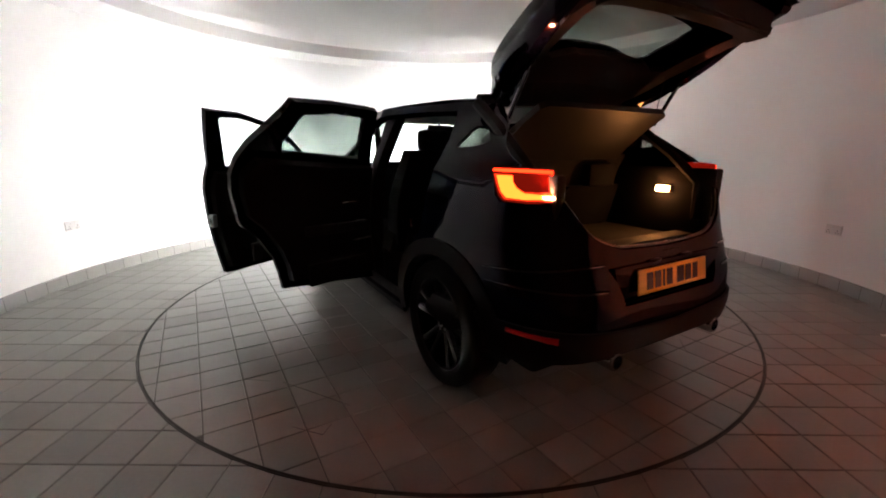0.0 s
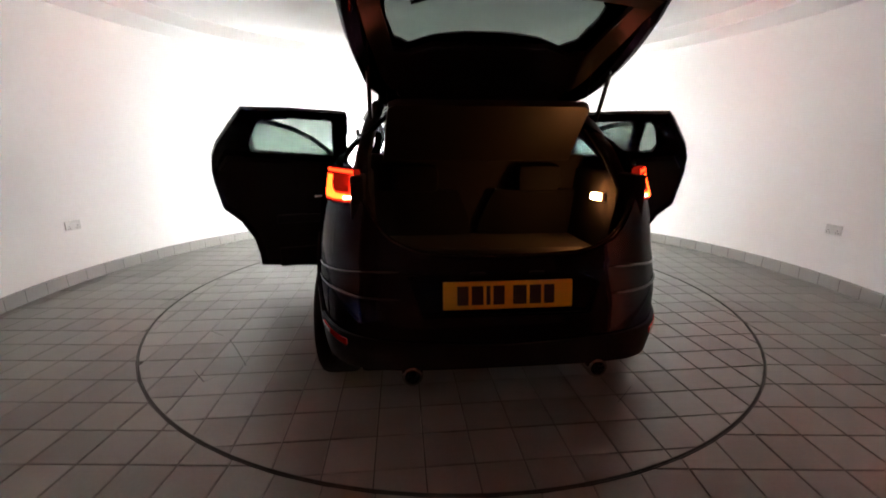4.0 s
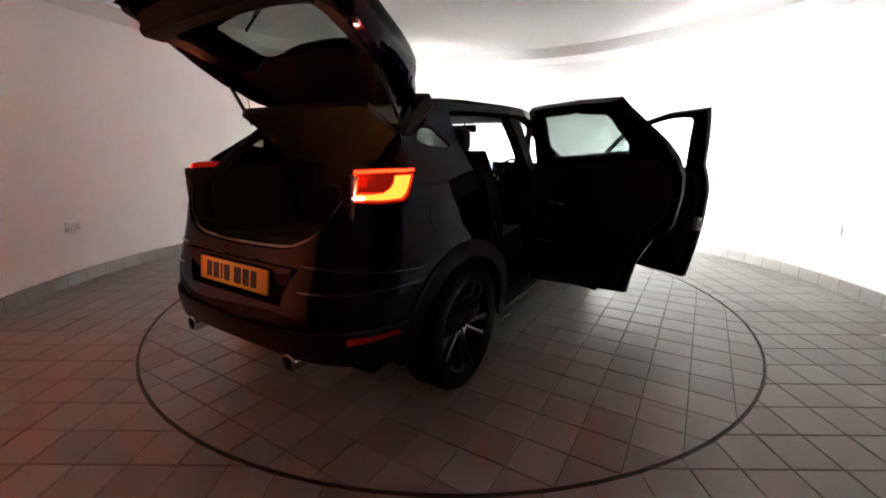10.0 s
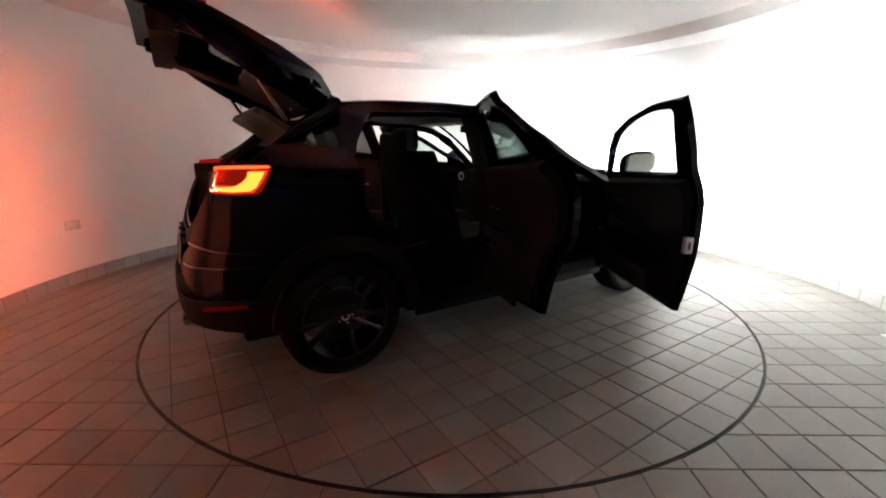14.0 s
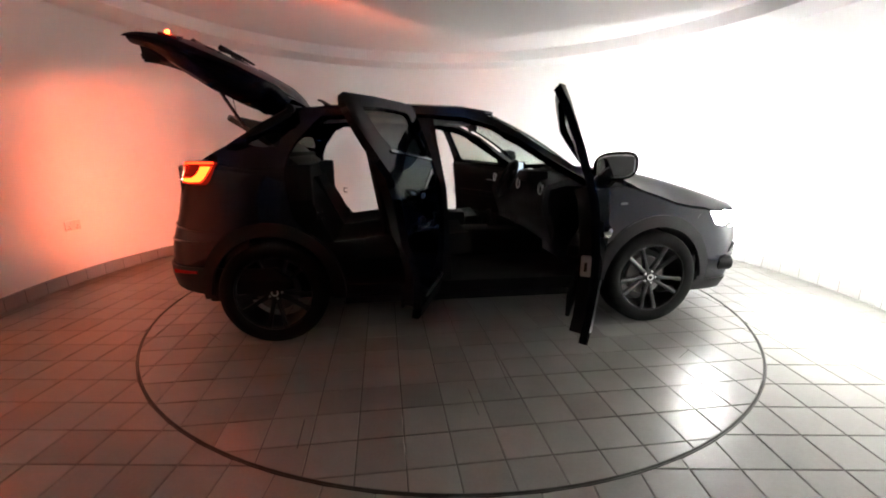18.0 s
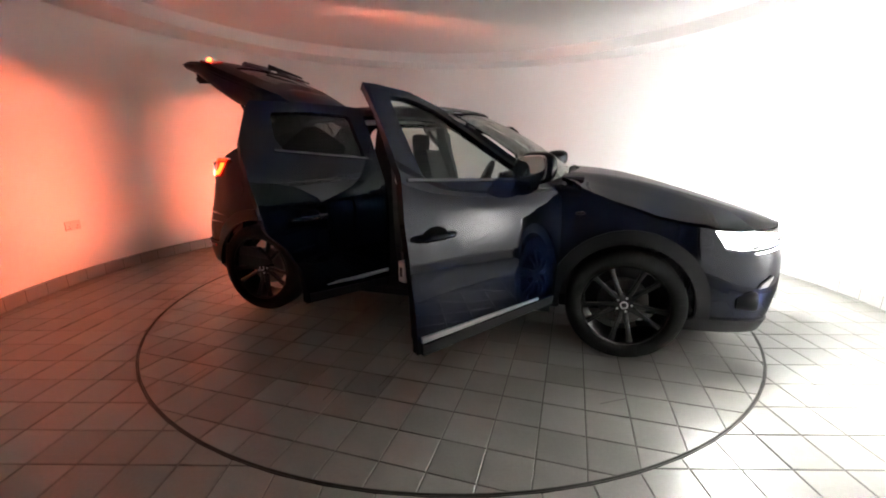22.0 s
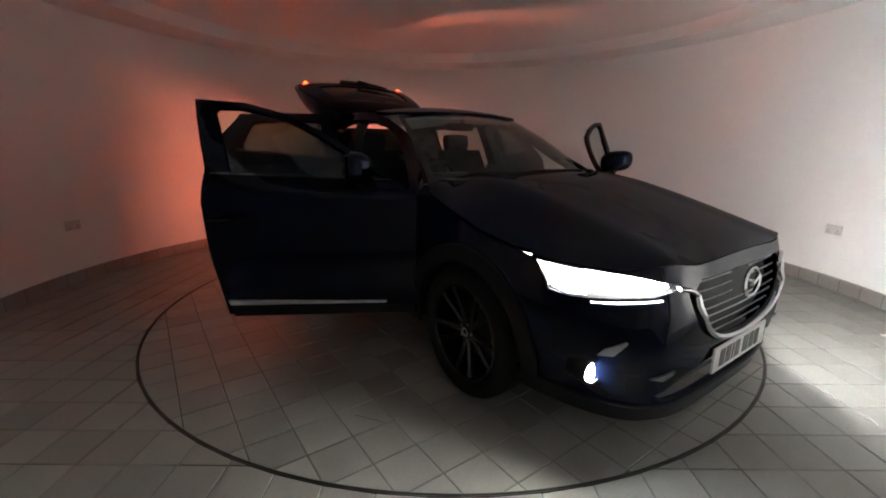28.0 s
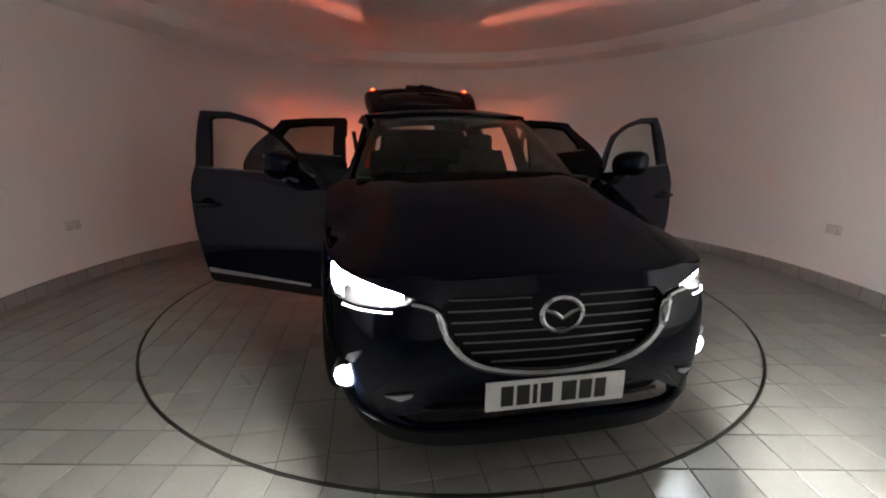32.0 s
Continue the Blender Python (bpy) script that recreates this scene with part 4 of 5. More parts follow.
def build_doors(car):
    for s, way in ((-1, "right"), (1, "left")):
        for row in ("front", "rear"):
            if row == "front":
                hinge, swing = (0.93, s * 0.84, 0.0), -s * 59.0
                top = [(x, rail(x, 0.012)) for x in (-0.25, -0.1, 0.0, 0.1, 0.19, 0.29, 0.39, 0.49, 0.59, 0.7, 0.8)]
                outline = [(0.925, 0.31), (0.925, 0.95)] + top[::-1] + [(-0.178, 1.12), (-0.19, 1.05), (-0.20, 0.95), (-0.18, 0.7), (-0.15, 0.5), (-0.128, 0.325)]
                win = [(-0.045, 1.098), (-0.062, 1.12), (-0.138, rail(-0.14, 0.065)), (-0.125, rail(-0.12, 0.048))] + [(x, rail(x, 0.042)) for x in (-0.03, 0.05, 0.15, 0.25, 0.36, 0.48, 0.58, 0.68)] + [(0.76, 1.066), (0.74, 1.06)]
                trim = [(0.90, 0.36), (0.90, 0.93), (0.75, 1.045), (-0.14, 1.08), (-0.165, 0.95), (-0.14, 0.65), (-0.10, 0.36)]
                silver = [(0.74, 0.391), (-0.118, 0.414), (-0.110, 0.384), (0.74, 0.380)]
                hx, mat = -0.06, M_GLASS
            else:
                hinge, swing = (-0.20, s * 0.84, 0.0), -s * 73.5
                top = [(x, rail(x, 0.012)) for x in (-0.875, -0.75, -0.6, -0.45, -0.3, -0.215)]
                outline = [(-0.15, 0.305), (-0.165, 0.9), (-0.18, 1.03), (-0.21, rail(-0.215, 0.012))] + top[::-1] + [(-0.95, 1.385), (-1.05, 1.265), (-1.09, 1.184), (-1.106, 1.09), (-1.10, 1.0), (-1.068, 0.825), (-1.055, 0.80), (-0.965, 0.715), (-0.887, 0.58), (-0.862, 0.473), (-0.852, 0.378)]
                win = [(-0.285, 1.165), (-0.30, 1.18), (-0.312, rail(-0.3, 0.085)), (-0.33, rail(-0.32, 0.07)), (-0.45, rail(-0.45, 0.065)), (-0.6, rail(-0.6, 0.065)), (-0.78, rail(-0.78, 0.07)), (-0.80, 1.40), (-0.86, 1.27), (-0.845, 1.22), (-0.83, 1.212)]
                trim = [(-0.19, 0.36), (-0.19, 1.12), (-1.0, 1.20), (-1.06, 1.12), (-1.06, 1.0), (-1.03, 0.86), (-0.94, 0.77), (-0.86, 0.64), (-0.82, 0.52), (-0.81, 0.42)]
                silver = [(-0.19, 0.432), (-0.44, 0.446), (-0.62, 0.460), (-0.72, 0.456), (-0.44, 0.426), (-0.19, 0.412)]
                hx, mat = -0.82, M_PRIVACY
            fn = shifted(side(s), hinge)
            core = (-0.5, -s * 0.82, 0.7)
            # the skin is cut at the belt so that the lower door is thick and the frame slim
            door = part(row + "_door", panel(fn, outline, [win], thick=0.035, core=core, step=0.045), M_PAINT, car, "open dark blue " + row + " door")
            door.matrix_basis = Matrix.Translation(hinge) @ Matrix.Rotation(radians(swing), 4, "Z")
            part("inner_trim", panel(fn, trim, thick=0.055, shift=-0.034, core=core), M_TRIM, door, "black inner door trim")
            part("window", panel(fn, [(0.5 * (win[0][0] + win[3][0]) + (u - 0.5 * (win[0][0] + win[3][0])) * 1.02, v) for u, v in win], thick=0.004, shift=-0.014, core=core), mat, door, "tinted door window" if row == "rear" else "clear door window")
            part("sill_strip", panel(fn, silver, thick=0.012, shift=0.010, core=core, step=0.04), M_STRIP, door, "bright silver lower strip on the door")
            low = [(-0.10, 0.315), (0.90, 0.315), (0.90, 0.365), (-0.105, 0.372)] if row == "front" else [(-0.83, 0.385), (-0.19, 0.315), (-0.19, 0.365), (-0.84, 0.435)]
            part("lower_cladding", panel(fn, low, thick=0.02, shift=0.008, core=core, step=0.05), M_CLAD, door)
            b0, b1 = ((-0.15, 1.092), (0.78, 1.05)) if row == "front" else ((-0.22, 1.15), (-0.90, 1.205))
            belt = [b0, b1, (b1[0], b1[1] + 0.012), (b0[0], b0[1] + 0.012)]
            part("belt_strip", panel(fn, belt, thick=0.01, shift=0.006, core=core, step=0.05), M_GLOSSB, door)
            # handle in its cup
            hz = 0.86
            hy = half_width(hx + 0.02, hz)
            o = Vector(hinge)
            bm = bmesh.new()
            lathe(bm, [(0.0, 0.0), (0.030, 0.001), (0.050, 0.0022), (0.054, -0.002)], 24, Matrix.Translation(Vector((hx + 0.02, s * hy, hz)) - o) @ Matrix.Rotation(radians(-90 * s), 4, "X") @ Matrix.Diagonal((1.3, 0.8, 1, 1)))
            part("handle_cup", bm, M_MATT, door)
            bm = bmesh.new()
            tube(bm, [Vector((hx - 0.10, s * (hy + 0.008), hz)) - o, Vector((hx - 0.07, s * (hy + 0.03), hz)) - o, Vector((hx + 0.02, s * (hy + 0.034), hz)) - o, Vector((hx + 0.10, s * (hy + 0.026), hz)) - o, Vector((hx + 0.125, s * (hy + 0.004), hz)) - o], [0.012, 0.014, 0.014, 0.014, 0.012], 8)
            part("handle", bm, M_PAINT, door)
            # inside: armrest, pull and loudspeaker
            ix0, ix1 = (0.05, 0.62) if row == "front" else (-0.72, -0.28)
            bm = bmesh.new()
            box(bm, ix0 - o.x, ix1 - o.x, min(-s * 0.0, s * (0.80 - 0.83)) + s * (-0.09) - 0.02, min(-s * 0.0, s * (0.80 - 0.83)) + s * (-0.09) + 0.04, 0.70, 0.76, 0.015)
            part("armrest", bm, M_TRIM, door)
            bm = bmesh.new()
            tube(bm, [(ix1 - o.x - 0.05, -s * 0.095, 0.88), (ix1 - o.x - 0.12, -s * 0.11, 0.885), (ix1 - o.x - 0.17, -s * 0.095, 0.88)], 0.008, 6)
            part("inner_handle", bm, M_CHROME, door, "chrome inner handle")
            part("switch_panel", box_mesh(ix1 - o.x - 0.24, ix1 - o.x - 0.08, -s * 0.095 - 0.022, -s * 0.095 + 0.022, 0.758, 0.768, bevel=0.003), M_GLOSSB, door)
            part("door_pocket", box_mesh(ix0 - o.x, ix1 - o.x, -s * 0.105 - 0.012, -s * 0.105 + 0.012, 0.38, 0.52, bevel=0.01), M_TRIM, door)
            lx, lz = (-0.185, 0.72) if row == "front" else (-0.94, 0.82)
            ly = s * (half_width(lx, lz) - 0.055) - o.y
            part("latch", box_mesh(lx - o.x - 0.004, lx - o.x + 0.03, ly - 0.022, ly + 0.022, lz - 0.045, lz + 0.045, bevel=0.006), M_SILVER, door, "steel door latch")
            part("latch_catch", box_mesh(lx - o.x - 0.007, lx - o.x - 0.003, ly - 0.006, ly + 0.006, lz - 0.02, lz + 0.02), M_GAP_BLACK, door, smooth=False)
            bm = bmesh.new()
            tube(bm, [(0.01, -s * 0.06, 0.62), (-0.16, -s * 0.075, 0.62)], 0.012, 6, flat=0.4)
            part("check_strap", bm, M_STEEL, door)
            if row == "front":
                bm = bmesh.new()
                lathe(bm, [(0.0, 0.008), (0.07, 0.006), (0.085, 0.0)], 28, Matrix.Translation((-0.22, -s * 0.075, 0.50)) @ Matrix.Rotation(radians(90 * s), 4, "X"))
                part("loudspeaker", bm, M_CLAD, door)
                door_mirror(door, o, s)


def door_mirror(door, o, s):
    bm = bmesh.new()
    tube(bm, [Vector((0.66, s * 0.80, 1.01)) - o, Vector((0.64, s * 0.86, 1.035)) - o, Vector((0.62, s * 0.885, 1.07)) - o], [0.032, 0.03, 0.03], 8)
    arm = part("mirror_arm", bm, M_GLOSSB, door)
    bm = bmesh.new()
    c = Vector((0.60, s * 0.885, 1.125)) - o
    bmesh.ops.create_uvsphere(bm, u_segments=24, v_segments=14, radius=1.0)
    for v in bm.verts:
        x, y, z = v.co
        sx = 0.095 if x > 0 else 0.035
        q = lambda t, n: math.copysign(abs(t) ** n, t)
        v.co = Vector((c.x + sx * x, c.y + 0.122 * q(y, 0.7), c.z + 0.082 * q(z, 0.7) + 0.014 * s * y))
    part("mirror_housing", bm, M_PAINT, door)
    bm = bmesh.new()
    bmesh.ops.create_uvsphere(bm, u_segments=24, v_segments=10, radius=1.0)
    for v in bm.verts:
        x, y, z = v.co
        q = lambda t, n: math.copysign(abs(t) ** n, t)
        v.co = Vector((c.x - 0.033 + 0.006 * x, c.y + 0.104 * q(y, 0.55), c.z + 0.066 * q(z, 0.55) + 0.012 * s * y))
    part("mirror_glass", bm, M_MIRROR, door, "mirror glass")
    bm = bmesh.new()
    tube(bm, [c + Vector((0.07, -s * 0.02, 0.01)), c + Vector((0.062, s * 0.06, 0.014)), c + Vector((0.02, s * 0.112, 0.018))], 0.006, 6)
    part("mirror_indicator", bm, M_CHROME, door)


HINGE_T, OPEN_T = (-1.08, 0.0, 1.505), 62.9


def build_tailgate(car):
    """Built shut, then swung up on its hinge."""
    o = Vector(HINGE_T)
    prof = ((-1.10, 1.507), (-1.28, 1.47), (-1.36, 1.42), (-1.50, 1.325), (-1.62, 1.22), (-1.72, 1.125), (-1.785, 1.04), (-1.83, 0.95), (-1.845, 0.905), (-1.855, 0.875))
    ss = [0.0]
    for (x0, z0), (x1, z1) in zip(prof, prof[1:]):
        ss.append(ss[-1] + math.hypot(x1 - x0, z1 - z0))
    px, pz = [p[0] for p in prof], [p[1] for p in prof]

    def skin(y, s):
        x, z = lin(s, ss, px), lin(s, ss, pz)
        return (x + lin(s, (0.0, 0.5, 1.0), (0.10, 0.085, 0.035)) * (abs(y) / 0.62) ** 3 - o.x, y, z - 0.02 * (y / 0.6) ** 2 - o.z)

    total = ss[-1]
    wide = lambda s: lin(s, (0.0, 0.15, 0.25, 0.35, 0.62, 0.8, 0.95, total), (0.42, 0.485, 0.545, 0.575, 0.615, 0.625, 0.605, 0.575))
    st = np.linspace(0.15, total, 22)
    arch = [(-0.44, 0.115), (-0.36, 0.075), (-0.22, 0.04), (0.0, 0.025), (0.22, 0.04), (0.36, 0.075), (0.44, 0.115)]
    outline = [(wide(s), float(s)) for s in st] + [(-wide(s), float(s)) for s in st[::-1]] + arch
    glass = smooth_poly([(-0.42, 0.31), (-0.2, 0.375), (0.2, 0.375), (0.42, 0.31), (0.49, 0.62), (0.42, 0.67), (-0.42, 0.67), (-0.49, 0.62)], 1)
    core = (0.6, 0.0, -0.9)
    gate = part("tailgate", panel(skin, outline, [glass], thick=0.03, core=core), M_PAINT, car, "open dark blue tailgate raised on two struts")
    gate.matrix_basis = Matrix.Translation(o) @ Matrix.Rotation(radians(OPEN_T), 4, "Y")
    part("rear_window", panel(skin, glass, thick=0.004, shift=-0.01, core=core), M_PRIVACY, gate, "tinted rear window")
    inner = [(wide(s) - 0.035, float(s)) for s in np.linspace(0.05, total - 0.03, 18)]
    inner = inner + [(-y, s) for y, s in inner[::-1]]
    part("inner_trim", panel(skin, inner, [[(y * 1.06, s + (0.185 if s > 0.5 else 0.085)) for y, s in glass]], thick=0.03, shift=-0.115, core=core), M_TRIM, gate, "black inner tailgate trim")
    low = [(wide(s) - 0.05, float(s)) for s in np.linspace(0.875, total - 0.04, 6)]
    part("inner_panel", panel(skin, low + [(-y, s) for y, s in low[::-1]], thick=0.10, shift=-0.06, core=core), M_TRIM, gate)
    # painted flanks that give the gate its depth
    inward = lambda y, s: (Vector(skin(y, s)), Vector((lin(s, (0, 0.3, 0.7, total), (0.30, 0.53, 0.75, 0.95)), 0, lin(s, (0, 0.3, 0.7, total), (-0.95, -0.85, -0.66, -0.3)))))
    for k in (-1, 1):
        bm = bmesh.new()
        rows = []
        for s in np.linspace(0.06, total - 0.01, 22):
            deep = lin(s, (0.0, 0.15, 0.5, 0.75, total), (0.10, 0.20, 0.195, 0.15, 0.05))
            p, n = inward(k * wide(s), float(s))
            rows.append([bm.verts.new(p + n * (deep * f) + Vector((0, k * g, 0))) for f, g in ((0.0, 0.0), (0.25, 0.022), (0.6, 0.022), (0.9, 0.0), (1.0, -0.03), (0.92, -0.06), (0.3, -0.05))])
        for a, b in zip(rows, rows[1:]):
            for i in range(7):
                bm.faces.new((a[i], a[(i + 1) % 7], b[(i + 1) % 7], b[i]))
        bm.faces.new(rows[0])
        bm.faces.new(rows[-1][::-1])
        bmesh.ops.recalc_face_normals(bm, faces=bm.faces)
        part("gate_flank", bm, M_PAINT, gate)
    # spoiler over the window
    bm = bmesh.new()
    rows = []
    for y in np.linspace(-0.46, 0.46, 17):
        e = 0.02 * (abs(y) / 0.55) ** 3
        back = 0.085 * (abs(y) / 0.46) ** 2.2
        sec = ((-1.10, 1.508), (-1.20, 1.497), (-1.28, 1.472), (-1.335, 1.438), (-1.348, 1.412), (-1.32, 1.400), (-1.15, 1.465))
        rows.append([bm.verts.new((x + e * 2 - back * f - o.x, float(y), z - 0.025 * (y / 0.55) ** 2 - e - 0.2 * back * f - o.z)) for (x, z), f in zip(sec, (1.0, 0.6, 0.2, 0.0, 0.0, 0.1, 0.8))])
    for a, b in zip(rows, rows[1:]):
        for i in range(7):
            bm.faces.new((a[i], a[(i + 1) % 7], b[(i + 1) % 7], b[i]))
    bm.faces.new(rows[0])
    bm.faces.new(rows[-1][::-1])
    bmesh.ops.recalc_face_normals(bm, faces=bm.faces)
    part("roof_spoiler", bm, M_PAINT, gate)
    # inner tail lamps, wiper, handle and struts
    for s in (-1, 1):
        lens = [(s * y, t) for y, t in ((0.47, 0.765), (0.60, 0.755), (0.61, 0.845), (0.50, 0.845))]
        lamp = part("tail_lamp", panel(skin, lens, thick=0.015, shift=0.012, core=core, step=0.03), M_REFLECTOR, gate, "small lit red tail lamp")
        x, y, z = skin(s * 0.548, 0.815)
        part("tail_light", box_mesh(x - 0.026, x - 0.014, y - 0.016, y + 0.016, z - 0.004, z + 0.020, bevel=0.004), M_LAMP_G, lamp, "glowing red light")
    bm = bmesh.new()
    p = [skin(0.0, 0.73), skin(0.08, 0.67), skin(0.18, 0.61), skin(0.27, 0.57)]
    tube(bm, [(x - 0.018, y, z + 0.03) for x, y, z in p], [0.024, 0.016, 0.012, 0.008], 8)
    tube(bm, [(skin(y, t)[0] - 0.006, y, skin(y, t)[2] + 0.012) for y, t in ((0.04, 0.655), (0.20, 0.60), (0.36, 0.545))], 0.008, 6)
    part("rear_wiper", bm, M_CLAD, gate)
    bm = bmesh.new()
    x, y, z = skin(0, 0.83)
    box(bm, x - 0.03, x + 0.01, -0.16, 0.16, z - 0.02, z + 0.02, 0.008)
    part("tailgate_handle", bm, M_GLOSSB, gate)
    for s in (-1, 1):
        bm = bmesh.new()
        a, b = Vector((-1.40, s * 0.555, 1.36)), Vector((-1.63, s * 0.545, 1.75))
        mid = a.lerp(b, 0.5)
        tube(bm, [a, mid], 0.011, 8)
        tube(bm, [mid, b], 0.005, 8)
        part("gas_strut", bm, M_GLOSSB, car)


def build_tail_lamps(car):
    for s in (-1, 1):
        wrap = rear_wrap(s)
        outline = [(0.0, 1.02), (0.02, 1.010), (0.40, 1.006), (0.72, 1.010), (0.80, 1.03), (0.90, 1.08), (1.0, 1.138), (0.97, 1.144), (0.5, 1.146), (0.02, 1.142), (0.0, 1.13)]
        lamp = part("rear_lamp", panel(wrap2(wrap), scaled(outline), thick=0.03, shift=0.006, step=0.03), M_LAMP_BODY, car, "lit red wrap-round rear lamp")
        w = wrap2(wrap)
        for name, mat, poly, lift, label in (
                ("light_border", M_LAMP_EDGE, [(0.04, 1.016), (0.40, 1.012), (0.70, 1.016), (0.78, 1.04), (0.87, 1.08), (0.945, 1.118), (0.66, 1.118), (0.64, 1.085), (0.58, 1.06), (0.46, 1.048), (0.04, 1.048)], 0.0085, "glowing red border"),
                ("light_bar", M_LAMP_R, [(0.03, 1.124), (0.40, 1.127), (0.80, 1.127), (0.975, 1.130), (0.97, 1.139), (0.40, 1.139), (0.03, 1.136)], 0.0115, "glowing red light bar"),
                ("light_hook", M_LAMP_A, [(0.06, 1.022), (0.40, 1.018), (0.67, 1.022), (0.75, 1.042), (0.83, 1.08), (0.89, 1.112), (0.62, 1.112), (0.60, 1.085), (0.53, 1.060), (0.42, 1.042), (0.06, 1.036)], 0.0115, "glowing amber light hook"),
                ("light_edge", M_LAMP_R, [(0.035, 1.05), (0.06, 1.05), (0.06, 1.122), (0.035, 1.122)], 0.0115, ""),
                ("inner_line", M_LAMP_EDGE, [(0.09, 1.05), (0.10, 1.05), (0.10, 1.11), (0.09, 1.11)], 0.0115, ""),
                # added emitter: lights the walls in place of the hook and bar
                ("throw_strip", M_LAMP_THROW, [(0.06, 1.0268), (0.19, 1.0261), (0.19, 1.0277), (0.06, 1.0284)], 0.0135, "added emitter strip that throws the tail lamp's light")):
            part(name, panel(w, scaled(poly), thick=0.002, shift=lift, step=0.015), mat, lamp, label)
        # added matt louvres round the strip hold its throw to the rear
        bm = bmesh.new()
        rows = []
        for p in np.linspace(0.05, 0.20, 13):
            z = lin(p, (0.08, 0.50), (1.0255, 1.0235)) - 0.001
            a, b = Vector(wrap(p - 0.01, z)), Vector(wrap(p + 0.01, z))
            n = Vector((b.y - a.y, a.x - b.x, 0)).normalized()
            mid = (a + b) / 2
            n = n if n.dot(Vector((mid.x, mid.y, 0))) > 0 else -n
            low, high = Vector((0, 0, -0.002)), Vector((0, 0, 0.013))
            rows.append([bm.verts.new(mid + n * d + h) for h in (low, high) for d in (0.010, 0.023)] + [mid + n * 0.012 + low, mid + n * 0.012 + (n * 0.2 + Vector((-1, 0, 0))).normalized() * 0.0042 + low])
        for a, b in zip(rows, rows[1:]):
            bm.faces.new((a[0], b[0], b[1], a[1]))
            bm.faces.new((a[2], b[2], b[3], a[3]))
        part("lens_lip", bm, M_MATT, lamp)
        for row in rows[::1]:
            bm = bmesh.new()
            a, b = row[4], row[5]
            q = [a, b, b + Vector((0, 0, 0.0155)), a + Vector((0, 0, 0.0155))]
            bm.faces.new([bm.verts.new(v) for v in q])
            part("lens_fin", bm, M_MATT, lamp, smooth=False)


def wrap2(fn):
    """The lamp's face with its width counted in metres of 0.4."""
    return lambda u, z: fn(u / 0.4, z)


def scaled(poly):
    return [(0.4 * p, z) for p, z in poly]


def seat(car, x, y, width, back_h=0.69, head=True, tilt=14.0):
    """A seat with cushion, backrest and headrest."""
    th = part("seat", panel(lambda u, v: (x + u, y + v, 0.60 + 0.03 * math.sin(u * 4) + 0.03 * (2 * v / width) ** 2), [(-0.24, -width / 2), (0.26, -width / 2), (0.26, width / 2), (-0.24, width / 2)], thick=0.14, core=(x, y, 0.3), step=0.08), M_FABRIC, car, "black cloth seat")
    bm = bmesh.new()
    n = 9
    rows = []
    lean = math.tan(radians(tilt))
    for i in range(n + 1):
        t = i / n
        w = width / 2 * (0.92 + 0.12 * math.sin(math.pi * min(1, t * 1.3)) - 0.28 * max(0, t - 0.75) / 0.25 * 0.6)
        cx, z = x - 0.22 - lean * back_h * t, 0.52 + back_h * t
        th_ = 0.105 - 0.045 * t
        rows.append([bm.verts.new((cx + th_ + 0.03, y - w, z)), bm.verts.new((cx + th_, y - w * 0.55, z)), bm.verts.new((cx + th_, y + w * 0.55, z)), bm.verts.new((cx + th_ + 0.03, y + w, z)), bm.verts.new((cx - th_ * 0.6, y + w, z)), bm.verts.new((cx - th_, y + w * 0.5, z)), bm.verts.new((cx - th_, y - w * 0.5, z)), bm.verts.new((cx - th_ * 0.6, y - w, z))])
    for a, b in zip(rows, rows[1:]):
        for i in range(8):
            bm.faces.new((a[i], a[(i + 1) % 8], b[(i + 1) % 8], b[i]))
    bm.faces.new(rows[0])
    bm.faces.new(rows[-1])
    bmesh.ops.recalc_face_normals(bm, faces=bm.faces)
    part("backrest", bm, M_FABRIC, th)
    if head:
        cx = x - 0.22 - lean * (back_h + 0.12)
        bm = bmesh.new()
        box(bm, cx - 0.05, cx + 0.055, y - 0.125, y + 0.125, 0.51 + back_h, 0.52 + back_h + 0.14, 0.045)
        part("headrest", bm, M_FABRIC, th)
        for s in (-1, 1):
            bm = bmesh.new()
            tube(bm, [(cx + 0.01, y + s * 0.06, 0.50 + back_h), (cx, y + s * 0.06, 0.56 + back_h)], 0.006, 6)
            part("headrest_post", bm, M_GLOSSB, th)
    return th


